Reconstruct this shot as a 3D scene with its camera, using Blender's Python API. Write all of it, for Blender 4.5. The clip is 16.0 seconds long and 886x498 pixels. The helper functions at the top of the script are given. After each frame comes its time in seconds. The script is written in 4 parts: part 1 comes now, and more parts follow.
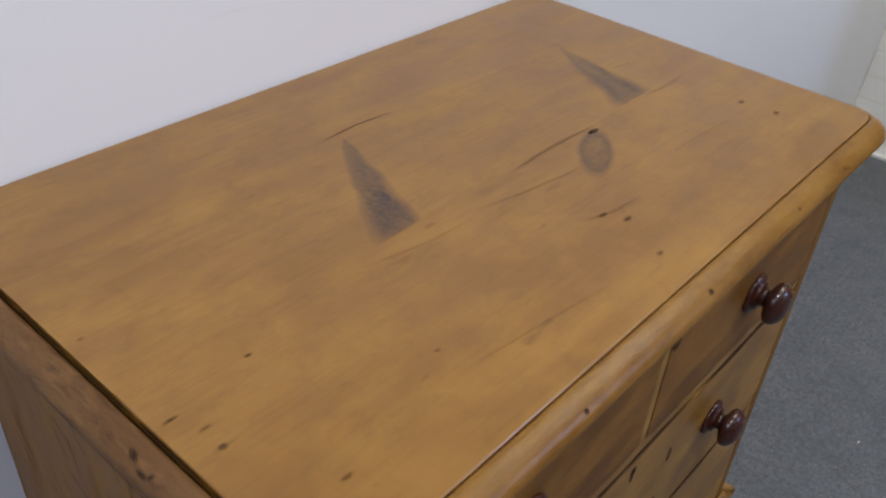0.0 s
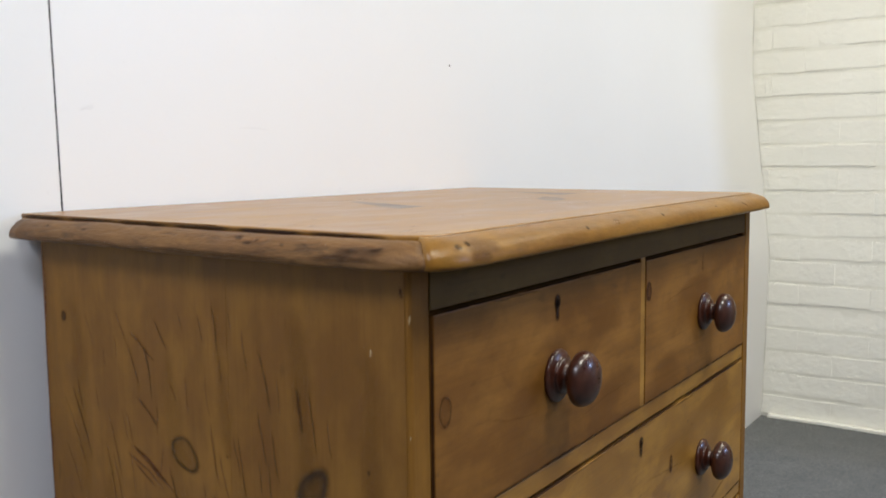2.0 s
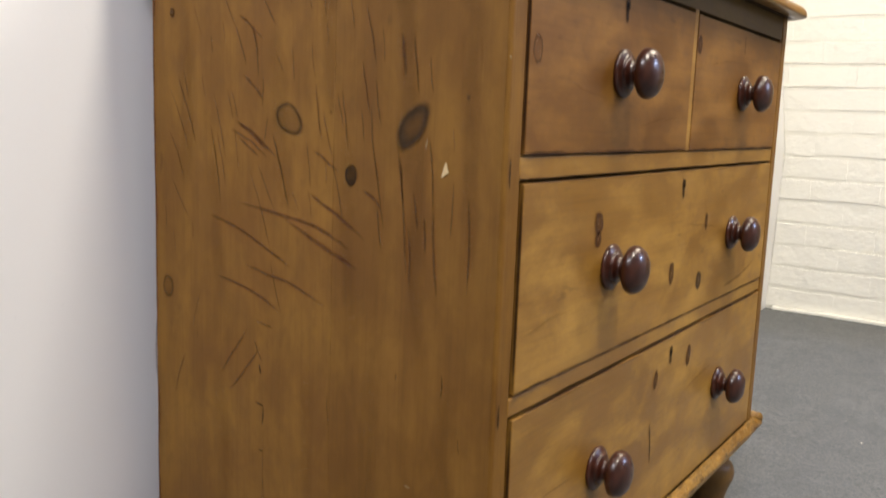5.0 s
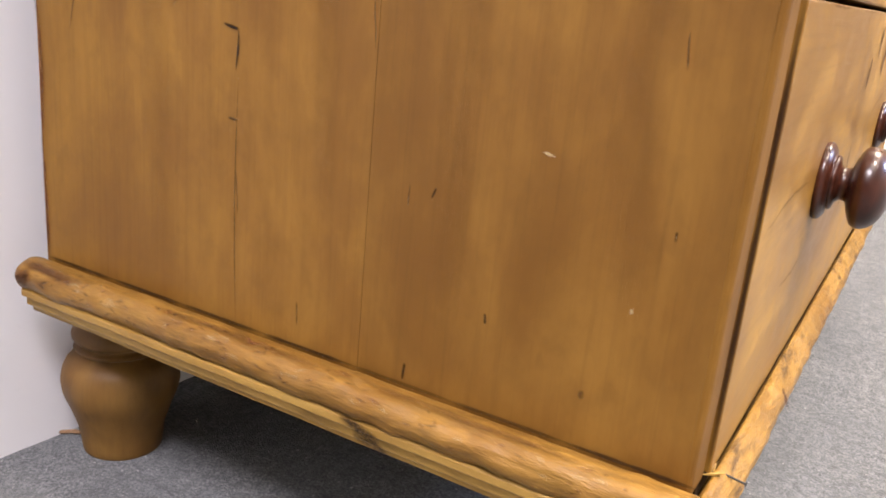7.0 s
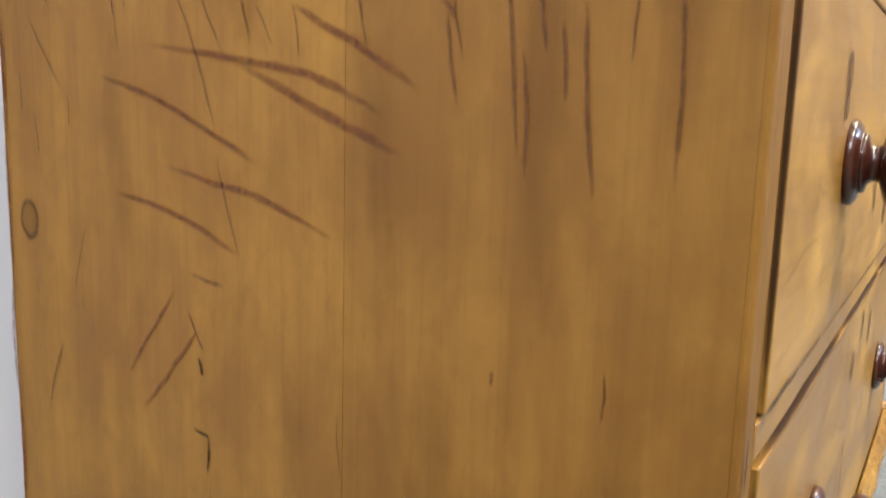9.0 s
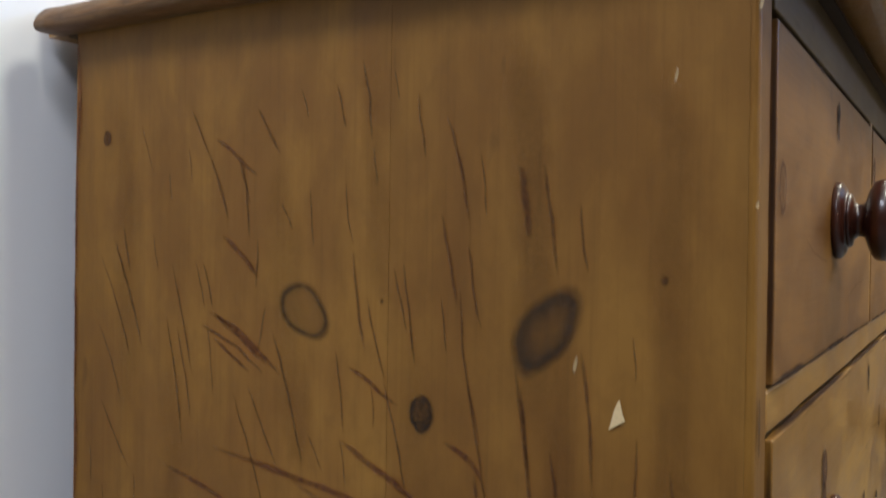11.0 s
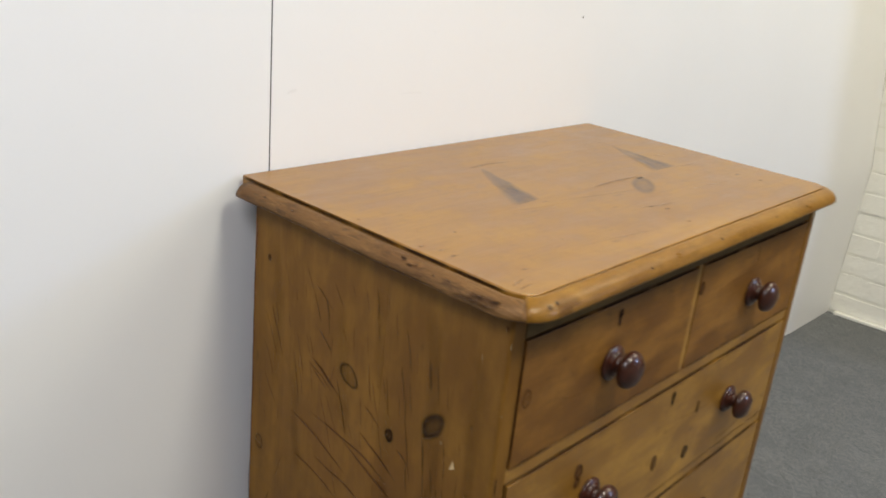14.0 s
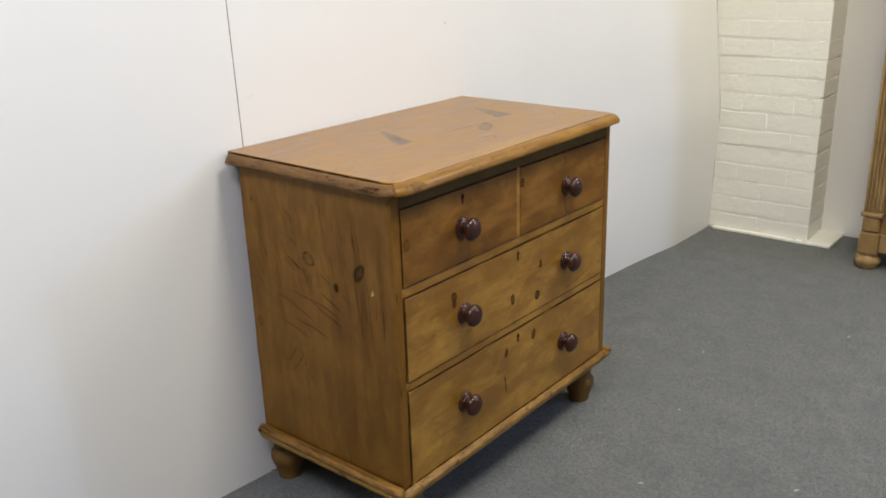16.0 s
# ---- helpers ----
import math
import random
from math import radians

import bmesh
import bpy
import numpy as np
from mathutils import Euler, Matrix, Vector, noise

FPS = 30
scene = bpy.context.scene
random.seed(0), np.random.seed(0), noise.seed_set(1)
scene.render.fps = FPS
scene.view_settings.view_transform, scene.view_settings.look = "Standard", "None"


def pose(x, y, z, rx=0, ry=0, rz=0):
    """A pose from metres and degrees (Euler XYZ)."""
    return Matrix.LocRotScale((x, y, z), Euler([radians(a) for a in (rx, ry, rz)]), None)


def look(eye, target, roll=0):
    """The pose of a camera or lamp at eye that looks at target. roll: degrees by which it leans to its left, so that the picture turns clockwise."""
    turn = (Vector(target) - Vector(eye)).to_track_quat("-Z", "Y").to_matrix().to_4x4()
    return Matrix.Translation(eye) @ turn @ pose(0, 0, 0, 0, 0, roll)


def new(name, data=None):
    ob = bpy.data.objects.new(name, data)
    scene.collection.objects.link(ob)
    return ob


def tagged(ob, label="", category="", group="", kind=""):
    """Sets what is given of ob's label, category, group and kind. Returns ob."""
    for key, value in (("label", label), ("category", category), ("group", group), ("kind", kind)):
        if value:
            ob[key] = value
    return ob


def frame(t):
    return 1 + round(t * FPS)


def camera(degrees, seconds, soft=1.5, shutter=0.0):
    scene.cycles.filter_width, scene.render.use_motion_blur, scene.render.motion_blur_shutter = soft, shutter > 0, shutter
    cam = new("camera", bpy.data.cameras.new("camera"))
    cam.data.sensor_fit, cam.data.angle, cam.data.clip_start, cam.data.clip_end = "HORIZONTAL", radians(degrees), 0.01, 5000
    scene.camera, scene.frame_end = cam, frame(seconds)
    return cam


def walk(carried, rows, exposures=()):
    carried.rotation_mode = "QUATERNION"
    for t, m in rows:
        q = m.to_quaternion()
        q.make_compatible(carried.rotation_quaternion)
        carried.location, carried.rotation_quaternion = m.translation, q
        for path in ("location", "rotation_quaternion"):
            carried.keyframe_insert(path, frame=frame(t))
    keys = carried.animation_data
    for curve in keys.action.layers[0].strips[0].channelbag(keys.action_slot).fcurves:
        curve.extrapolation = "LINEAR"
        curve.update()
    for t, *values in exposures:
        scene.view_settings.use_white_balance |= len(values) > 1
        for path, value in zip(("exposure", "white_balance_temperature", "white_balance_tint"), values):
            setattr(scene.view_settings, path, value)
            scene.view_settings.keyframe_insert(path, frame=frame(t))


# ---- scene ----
cam = camera(54.4, 16.0, soft=1.7, shutter=0.4)
PATH = [
    (0, (0.698, -0.181, 1.302), (-0.324, 1.084, 0.139), 4.5),
    (0.2, (0.732, -0.229, 1.294), (-0.31, 1.089, 0.211), 3.5),
    (0.5, (0.778, -0.305, 1.282), (-0.327, 1.038, 0.296), 0.3),
    (0.7, (0.787, -0.322, 1.255), (-0.353, 1.051, 0.352), -0.6),
    (1, (0.8, -0.37, 1.165), (-0.354, 1.116, 0.488), -0.3),
    (1.5, (0.815, -0.419, 1.018), (-0.315, 1.176, 0.594), -1.1),
    (2, (0.845, -0.489, 0.909), (-0.285, 1.15, 0.717), -0.6),
    (2.5, (0.862, -0.55, 0.852), (-0.28, 1.087, 0.717), -0.5),
    (3, (0.875, -0.588, 0.819), (-0.293, 1.029, 0.67), -0.9),
    (3.2, (0.873, -0.597, 0.806), (-0.305, 1.011, 0.644), -1.0),
    (5.3, (0.837, -0.631, 0.623), (-0.251, 1.008, 0.261), 2.6),
    (5.5, (0.801, -0.616, 0.598), (-0.256, 1.031, 0.187), 2.9),
    (5.8, (0.732, -0.563, 0.565), (-0.288, 1.091, 0.091), 4.2),
    (6, (0.677, -0.509, 0.517), (-0.336, 1.147, 0.037), 4.0),
    (6.2, (0.619, -0.46, 0.482), (-0.368, 1.2, -0.041), 5.0),
    (6.5, (0.58, -0.406, 0.427), (-0.383, 1.263, -0.111), 5.5),
    (6.7, (0.556, -0.378, 0.414), (-0.386, 1.262, -0.236), 5.3),
    (7, (0.54, -0.372, 0.383), (-0.389, 1.296, -0.215), 5.5),
    (7.3, (0.533, -0.358, 0.401), (-0.399, 1.29, -0.245), 4.7),
    (7.5, (0.533, -0.344, 0.401), (-0.429, 1.314, -0.166), 3.9),
    (7.7, (0.532, -0.341, 0.421), (-0.427, 1.324, -0.133), 3.9),
    (8, (0.533, -0.333, 0.447), (-0.44, 1.353, -0.01), 2.9),
    (8.5, (0.535, -0.328, 0.492), (-0.464, 1.357, 0.088), 2.5),
    (9, (0.54, -0.331, 0.536), (-0.478, 1.358, 0.201), 1.6),
    (9.5, (0.547, -0.332, 0.578), (-0.498, 1.353, 0.318), 0.9),
    (9.8, (0.551, -0.341, 0.608), (-0.495, 1.35, 0.39), 0.6),
    (10, (0.556, -0.351, 0.629), (-0.51, 1.332, 0.461), 0.4),
    (10.2, (0.555, -0.36, 0.644), (-0.501, 1.333, 0.508), 0.3),
    (12.3, (0.565, -0.424, 0.734), (-0.501, 1.262, 0.877), 1.5),
    (12.5, (0.562, -0.431, 0.734), (-0.51, 1.251, 0.879), 1.7),
    (13, (0.562, -0.445, 0.744), (-0.534, 1.227, 0.812), 2.5),
    (13.2, (0.601, -0.462, 0.826), (-0.603, 1.129, 0.679), 2.1),
    (13.3, (0.622, -0.481, 0.873), (-0.6, 1.082, 0.623), 2.3),
    (13.4, (0.644, -0.504, 0.905), (-0.581, 1.048, 0.605), 3.0),
    (13.5, (0.694, -0.537, 0.969), (-0.542, 0.98, 0.558), 3.3),
    (13.6, (0.745, -0.566, 1.039), (-0.495, 0.911, 0.507), 3.9),
    (13.7, (0.827, -0.621, 1.101), (-0.417, 0.834, 0.52), 5.1),
    (13.8, (0.886, -0.654, 1.148), (-0.356, 0.783, 0.523), 5.3),
    (14, (0.973, -0.699, 1.208), (-0.263, 0.722, 0.536), 6.0),
    (14.5, (1.268, -0.818, 1.268), (-0.048, 0.51, 0.556), 3.0),
    (15, (1.46, -0.958, 1.311), (0.151, 0.387, 0.621), -0.7),
    (15.2, (1.521, -1.044, 1.337), (0.24, 0.329, 0.648), -0.9),
    (15.5, (1.553, -1.135, 1.313), (0.316, 0.291, 0.654), -1.2),
    (16, (1.6, -1.19, 1.284), (0.391, 0.264, 0.633), -1.7),
]
EXPOSURES = [(0.0, -0.98, 5750, 13), (0.5, -0.90, 5700, 9), (1.0, -0.58, 5700, 7), (1.5, -0.48, 5850, 6), (2.0, -0.46, 6200, 7), (3.2, -0.44, 6600, 9), (5.5, 0.30, 6700, 13),
             (6.0, 0.48, 6750, 16), (6.5, 0.84, 6950, 17), (7.0, 1.21, 6900, 18), (7.5, 1.06, 6750, 17), (8.0, 0.90, 6750, 13), (8.5, 0.90, 6550, 7), (9.0, 1.06, 6500, 6), (9.5, 1.10, 6500, 5), (10.0, 0.68, 6400, 5),
             (12.5, -0.60, 5800, 9), (13.0, -0.42, 6050, 9), (13.5, -0.44, 6500, 8), (14.0, -0.48, 6600, 6), (16.0, -0.50, 6600, 7)]
walk(cam, [(t, look(eye, target, roll)) for t, eye, target, roll in PATH], EXPOSURES)

# ---- light ----
world = bpy.data.worlds.new("world")
scene.world = world
world.use_nodes = True
world.node_tree.nodes["Background"].inputs[0].default_value = (0.75, 0.85, 1.0, 1)
world.node_tree.nodes["Background"].inputs[1].default_value = 0.6


def area_lamp(name, m, width, height, watts, colour):
    data = bpy.data.lights.new(name, "AREA")
    data.shape, data.size, data.size_y, data.energy, data.color = "RECTANGLE", width, height, watts, colour
    ob = new(name, data)
    ob.matrix_world = m
    return ob


# unseen sources, placed from the shadows: cool light in an assumed window, warm ceiling lamp
area_lamp("window_light", look((3.64, 2.68, 2.12), (0.0, -0.1, 0.75)), 0.16, 0.50, 46, (0.48, 0.62, 1.0))
area_lamp("ceiling_tube", look((1.42, 0.16, 2.54), (1.42, 0.16, 0.0)), 0.44, 0.44, 42, (1.0, 0.93, 0.80))
# added fill lamps: a cool one for the near side, a warm one for the bricks
area_lamp("south_tube", look((0.95, -1.45, 2.54), (0.95, -1.45, 0.0)), 1.2, 0.8, 64, (0.90, 0.90, 1.0))
area_lamp("north_tube", look((1.25, 1.85, 2.54), (1.25, 1.85, 0.0)), 0.8, 1.1, 45, (1.0, 0.92, 0.75))


# ---- materials ----
def material(name):
    m = bpy.data.materials.new(name)
    m.use_nodes = True
    nt = m.node_tree
    bsdf = nt.nodes["Principled BSDF"]
    return m, nt, bsdf


def node(nt, kind, **inputs):
    n = nt.nodes.new(kind)
    for k, v in inputs.items():
        n.inputs[k.replace("_", " ")].default_value = v
    return n


def coords(nt, scale, source="Object"):
    tc = nt.nodes.new("ShaderNodeTexCoord")
    mp = nt.nodes.new("ShaderNodeMapping")
    mp.inputs["Scale"].default_value = scale
    nt.links.new(tc.outputs[source], mp.inputs["Vector"])
    return mp.outputs["Vector"]


def noise_tex(nt, vec, scale, detail=4.0, rough=0.55, distort=0.0):
    n = node(nt, "ShaderNodeTexNoise", Scale=scale, Detail=detail, Roughness=rough, Distortion=distort)
    nt.links.new(vec, n.inputs["Vector"])
    return n.outputs["Fac"]


def ramp(nt, fac, stops):
    r = nt.nodes.new("ShaderNodeValToRGB")
    el = r.color_ramp.elements
    while len(el) < len(stops):
        el.new(0.5)
    for e, (p, c) in zip(el, stops):
        e.position, e.color = p, (*c, 1) if len(c) == 3 else c
    nt.links.new(fac, r.inputs["Fac"])
    return r.outputs["Color"]


def grey(v):
    return (v, v, v)


def mix(nt, fac, a, b, mode="MIX"):
    n = nt.nodes.new("ShaderNodeMix")
    n.data_type, n.blend_type = "RGBA", mode
    for sock, v in ((n.inputs["Factor"], fac), (n.inputs["A"], a), (n.inputs["B"], b)):
        if isinstance(v, (int, float)):
            sock.default_value = v
        elif isinstance(v, tuple):
            sock.default_value = (*v, 1)
        else:
            nt.links.new(v, sock)
    return n.outputs["Result"]


def maths(nt, op, a, b=0.0, c=0.0):
    n = nt.nodes.new("ShaderNodeMath")
    n.operation = op
    for sock, v in zip(n.inputs, (a, b, c)):
        if isinstance(v, (int, float)):
            sock.default_value = v
        else:
            nt.links.new(v, sock)
    return n.outputs[0]


def bump(nt, bsdf, height, strength, distance):
    b = node(nt, "ShaderNodeBump", Strength=strength, Distance=distance)
    nt.links.new(height, b.inputs["Height"])
    nt.links.new(b.outputs["Normal"], bsdf.inputs["Normal"])


def pine(name, grain, light, mid, dark, rough=0.36, stain=0.5, wear=0.0, knots=0.0, fleck=0.5, gloss=0.32, coat=0.0, spread=7.0, mark=None, pale_at=0.45, hairs=0.10, dulled=0.6):
    """Old waxed pine. grain: the axis along which the fibres run; wear: chipped, pitted edges."""
    m, nt, bsdf = material(name)
    stretch = {"x": (0.07, 1, 1), "y": (1, 0.07, 1), "z": (1, 1, 0.07)}[grain]
    fine = {"x": (0.03, 1, 1), "y": (1, 0.03, 1), "z": (1, 1, 0.03)}[grain]
    info = nt.nodes.new("ShaderNodeObjectInfo")
    v = coords(nt, stretch)
    shift = nt.nodes.new("ShaderNodeVectorMath")
    shift.operation = "ADD"
    nt.links.new(v, shift.inputs[0])
    nt.links.new(maths(nt, "MULTIPLY", info.outputs["Random"], spread), shift.inputs[1])
    v = shift.outputs[0]
    soft = {"x": (0.42, 1, 1), "y": (1, 0.42, 1), "z": (1, 1, 0.42)}[grain]
    bands = noise_tex(nt, v, 19.0, 3.0, 0.5, 0.7)
    broad = noise_tex(nt, v, 6.0, 3.0, 0.5, 0.8)
    fibres = noise_tex(nt, coords(nt, fine), 260.0, 3.0, 0.6)
    blot = noise_tex(nt, coords(nt, tuple(q ** 0.6 for q in soft)), 8.0, 6.0, 0.58, 0.5)
    blot2 = noise_tex(nt, coords(nt, soft), 20.0, 6.0, 0.60, 0.3)
    dapple = noise_tex(nt, coords(nt, tuple(0.5 + 0.5 * k for k in soft)), 55.0, 3.0, 0.6, 0.3)
    col = ramp(nt, bands, [(0.28, tuple(0.35 * a + 0.65 * b for a, b in zip(dark, mid))), (0.45, mid), (0.60, light), (0.80, mid)])
    col = mix(nt, ramp(nt, broad, [(0.35, grey(0.25)), (0.65, grey(0.8))]), col, mid)
    shade = ramp(nt, blot, [(0.36, grey(1.0)), (0.46, grey(0.6)), (0.58, grey(0.0))])
    col = mix(nt, maths(nt, "MULTIPLY", shade, stain), col, (mid[0] * 0.68, mid[1] * 0.62, mid[2] * 0.55))
    pale = ramp(nt, blot2, [(0.46, grey(0.0)), (0.68, grey(pale_at))])
    col = mix(nt, pale, col, tuple(min(1, c * q) for c, q in zip(light, (1.25, 1.32, 1.36))))
    dull = ramp(nt, blot2, [(0.30, grey(dulled)), (0.47, grey(0.0))])
    col = mix(nt, dull, col, (mid[0] * 0.74, mid[1] * 0.67, mid[2] * 0.6))
    col = mix(nt, ramp(nt, dapple, [(0.30, grey(0.30)), (0.50, grey(0.0))]), col, tuple(c * 0.72 for c in mid))
    col = mix(nt, ramp(nt, fibres, [(0.30, grey(0.15)), (0.50, grey(0.0))]), col, tuple(c * 0.6 for c in dark))
    lines = noise_tex(nt, coords(nt, tuple(0.016 if k < 0.5 else 1.0 for k in stretch)), 95.0, 2.0, 0.5, 0.15)
    col = mix(nt, ramp(nt, lines, [(0.32, grey(hairs)), (0.44, grey(0.0))]), col, tuple(c * 0.8 for c in dark))
    specks = noise_tex(nt, coords(nt, tuple(0.25 + 0.75 * s for s in stretch)), 70.0, 2.0, 0.5)
    col = mix(nt, maths(nt, "MULTIPLY", ramp(nt, specks, [(0.70, grey(0.0)), (0.78, grey(1.0))]), fleck * 0.7), col, tuple(c * 0.5 for c in dark))
    if wear:
        chips = noise_tex(nt, coords(nt, tuple(0.22 if k < 0.5 else 0.9 for k in stretch)), 150.0, 4.0, 0.66, 0.3)
        patch = ramp(nt, noise_tex(nt, coords(nt, tuple(0.5 if k < 0.5 else 0.7 for k in stretch)), 26.0, 3.0, 0.6), [(0.40, grey(0.15)), (0.60, grey(1.0))])
        grime = maths(nt, "MULTIPLY", ramp(nt, chips, [(0.36, grey(0.95)), (0.46, grey(0.35)), (0.54, grey(0.0))]), patch)
        col = mix(nt, maths(nt, "MULTIPLY", grime, wear), col, tuple(c * 0.35 for c in dark))
        pit = ramp(nt, noise_tex(nt, coords(nt, tuple(0.3 if k < 0.5 else 1.0 for k in stretch)), 120.0, 3.0), [(0.54, grey(0.0)), (0.70, grey(0.7))])
        col = mix(nt, maths(nt, "MULTIPLY", pit, wear), col, tuple(min(1, c * 1.3) for c in light))
        bump(nt, bsdf, chips, 0.8 * wear, 0.004)
    else:
        bump(nt, bsdf, maths(nt, "ADD", fibres, maths(nt, "MULTIPLY", blot2, 1.5)), 0.14, 0.0012)
    if mark:
        at = nt.nodes.new("ShaderNodeAttribute")
        at.attribute_name = "fade"
        breakup = ramp(nt, noise_tex(nt, coords(nt, (1, 1, 1)), 160.0, 4.0, 0.65), [(0.30, grey(0.65)), (0.60, grey(1.0))])
        col = mix(nt, maths(nt, "MULTIPLY", at.outputs["Fac"], breakup), col, mark)
    nt.links.new(col, bsdf.inputs["Base Color"])
    r = ramp(nt, blot2, [(0.3, grey(rough - 0.05)), (0.7, grey(rough + 0.12))])
    nt.links.new(r, bsdf.inputs["Roughness"])
    bsdf.inputs["Specular IOR Level"].default_value = gloss
    bsdf.inputs["Coat Weight"].default_value = coat
    bsdf.inputs["Coat Roughness"].default_value = 0.25
    return m


def mark_material(name, colour, rough=0.6, grainy=0.6):
    """A stain that thins out where the mesh's fade attribute falls."""
    m, nt, bsdf = material(name)
    at = nt.nodes.new("ShaderNodeAttribute")
    at.attribute_name = "fade"
    n = noise_tex(nt, coords(nt, (1, 1, 1)), 420.0, 2.0, 0.6)
    breakup = ramp(nt, n, [(0.30, grey(1.0 - grainy)), (0.62, grey(1.0))])
    alpha = maths(nt, "MULTIPLY", at.outputs["Fac"], breakup)
    nt.links.new(alpha, bsdf.inputs["Alpha"])
    bsdf.inputs["Base Color"].default_value = (*colour, 1)
    bsdf.inputs["Roughness"].default_value = rough
    bsdf.inputs["Specular IOR Level"].default_value = 0.2
    return m


PINE_SIDE = pine("pine_side", "z", (0.241, 0.118, 0.0200), (0.191, 0.0885, 0.0138), (0.118, 0.048, 0.007), 0.48, 0.45, gloss=0.22, pale_at=0.50)
# the side pine again, darkened for the light falling off towards the front
PINE_SIDE_SHADED = pine("pine_side_shaded", "z", (0.219, 0.106, 0.0176), (0.175, 0.0805, 0.0122), (0.110, 0.0445, 0.0065), 0.48, 0.45, gloss=0.22, pale_at=0.46)
TOP_WOOD = dict(grain="y", light=(0.315, 0.157, 0.022), mid=(0.250, 0.116, 0.0138), dark=(0.176, 0.074, 0.008), rough=0.44, stain=0.34, gloss=0.32, coat=0.56, spread=0.35, pale_at=0.45, hairs=0.05, dulled=0.28)
PINE_TOP = pine("pine_top", **TOP_WOOD)
PINE_TOP_KNOT = pine("pine_top_knot", mark=(0.044, 0.022, 0.012), **TOP_WOOD)
PINE_FRONT = pine("pine_front", "y", (0.372, 0.194, 0.034), (0.268, 0.131, 0.020), (0.124, 0.053, 0.008), 0.38, 0.75, gloss=0.40, coat=0.12, pale_at=0.7)
PINE_FRONT_BROWN = pine("pine_front_brown", "y", (0.236, 0.107, 0.0205), (0.170, 0.0735, 0.0125), (0.090, 0.034, 0.006), 0.42, 0.7, gloss=0.26, pale_at=0.7)
# frieze pine: olive-brown, darkened for the shade under the overhang
PINE_SHADED = pine("pine_shaded", "y", (0.125, 0.078, 0.024), (0.100, 0.061, 0.018), (0.056, 0.033, 0.010), 0.55, 0.6, gloss=0.15)
PINE_EDGE = pine("pine_edge", "z", (0.226, 0.108, 0.018), (0.168, 0.076, 0.011), (0.077, 0.033, 0.006), 0.5, 0.5, gloss=0.2)
PINE_NOSE = pine("pine_nosing", "y", (0.276, 0.139, 0.0225), (0.214, 0.101, 0.0142), (0.120, 0.050, 0.008), 0.30, 0.40, 0.25, gloss=0.26, coat=0.0)
PINE_NOSE_WORN = pine("pine_nosing_worn", "x", (0.200, 0.102, 0.034), (0.148, 0.073, 0.0225), (0.060, 0.026, 0.009), 0.46, 0.6, 0.6, gloss=0.22)
PINE_BASE = pine("pine_base_moulding", "y", (0.300, 0.166, 0.034), (0.225, 0.113, 0.021), (0.100, 0.042, 0.008), 0.33, 0.5, 1.0)
PINE_BASE_SIDE = pine("pine_base_moulding_side", "x", (0.300, 0.160, 0.032), (0.225, 0.110, 0.020), (0.110, 0.042, 0.008), 0.36, 0.5, 0.6)
PINE_FILLET = pine("pine_fillet", "x", (0.40, 0.245, 0.060), (0.33, 0.185, 0.040), (0.16, 0.075, 0.014), 0.36, 0.35, 0.25)
PINE_FOOT = pine("pine_foot", "z", (0.222, 0.116, 0.028), (0.166, 0.082, 0.018), (0.084, 0.036, 0.008), 0.46, 0.75)
PINE_INSIDE = pine("pine_inside", "y", (0.065, 0.033, 0.008), (0.045, 0.022, 0.005), (0.025, 0.012, 0.003), 0.7, 0.5)
PINE_FAR = pine("pine_far", "z", (0.40, 0.27, 0.125), (0.32, 0.205, 0.085), (0.19, 0.11, 0.045), 0.45, 0.6)
MARK_DARK = mark_material("mark_dark", (0.020, 0.010, 0.006))
MARK_RED = mark_material("mark_red", (0.120, 0.030, 0.014), 0.6, 0.75)
MARK_BROWN = mark_material("mark_brown", (0.066, 0.022, 0.008), 0.6, 0.5)
MARK_KNOT = mark_material("mark_knot", (0.044, 0.025, 0.013), 0.6, 0.3)
MARK_SCUFF = mark_material("mark_scuff", (0.34, 0.33, 0.32), 0.7, 0.3)
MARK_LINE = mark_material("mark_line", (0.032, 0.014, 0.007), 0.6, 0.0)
MARK_SCRATCH = mark_material("mark_scratch", (0.092, 0.028, 0.010), 0.6, 0.6)
MARK_CRACK = mark_material("mark_crack", (0.16, 0.145, 0.12), 0.8, 0.5)
MARK_PALE = mark_material("mark_pale", (0.62, 0.47, 0.25), 0.7, 0.1)


def knob_material():
    m, nt, bsdf = material("mahogany_knob")
    n = noise_tex(nt, coords(nt, (1, 1, 1)), 40.0, 4.0, 0.6, 1.0)
    nt.links.new(ramp(nt, n, [(0.3, (0.020, 0.0052, 0.0028)), (0.7, (0.060, 0.0160, 0.0075))]), bsdf.inputs["Base Color"])
    r = noise_tex(nt, coords(nt, (1, 1, 1)), 120.0, 2.0)
    nt.links.new(ramp(nt, r, [(0.3, grey(0.26)), (0.7, grey(0.40))]), bsdf.inputs["Roughness"])
    bsdf.inputs["Coat Weight"].default_value = 0.30
    bsdf.inputs["Specular IOR Level"].default_value = 0.35
    bsdf.inputs["Coat Roughness"].default_value = 0.10
    return m


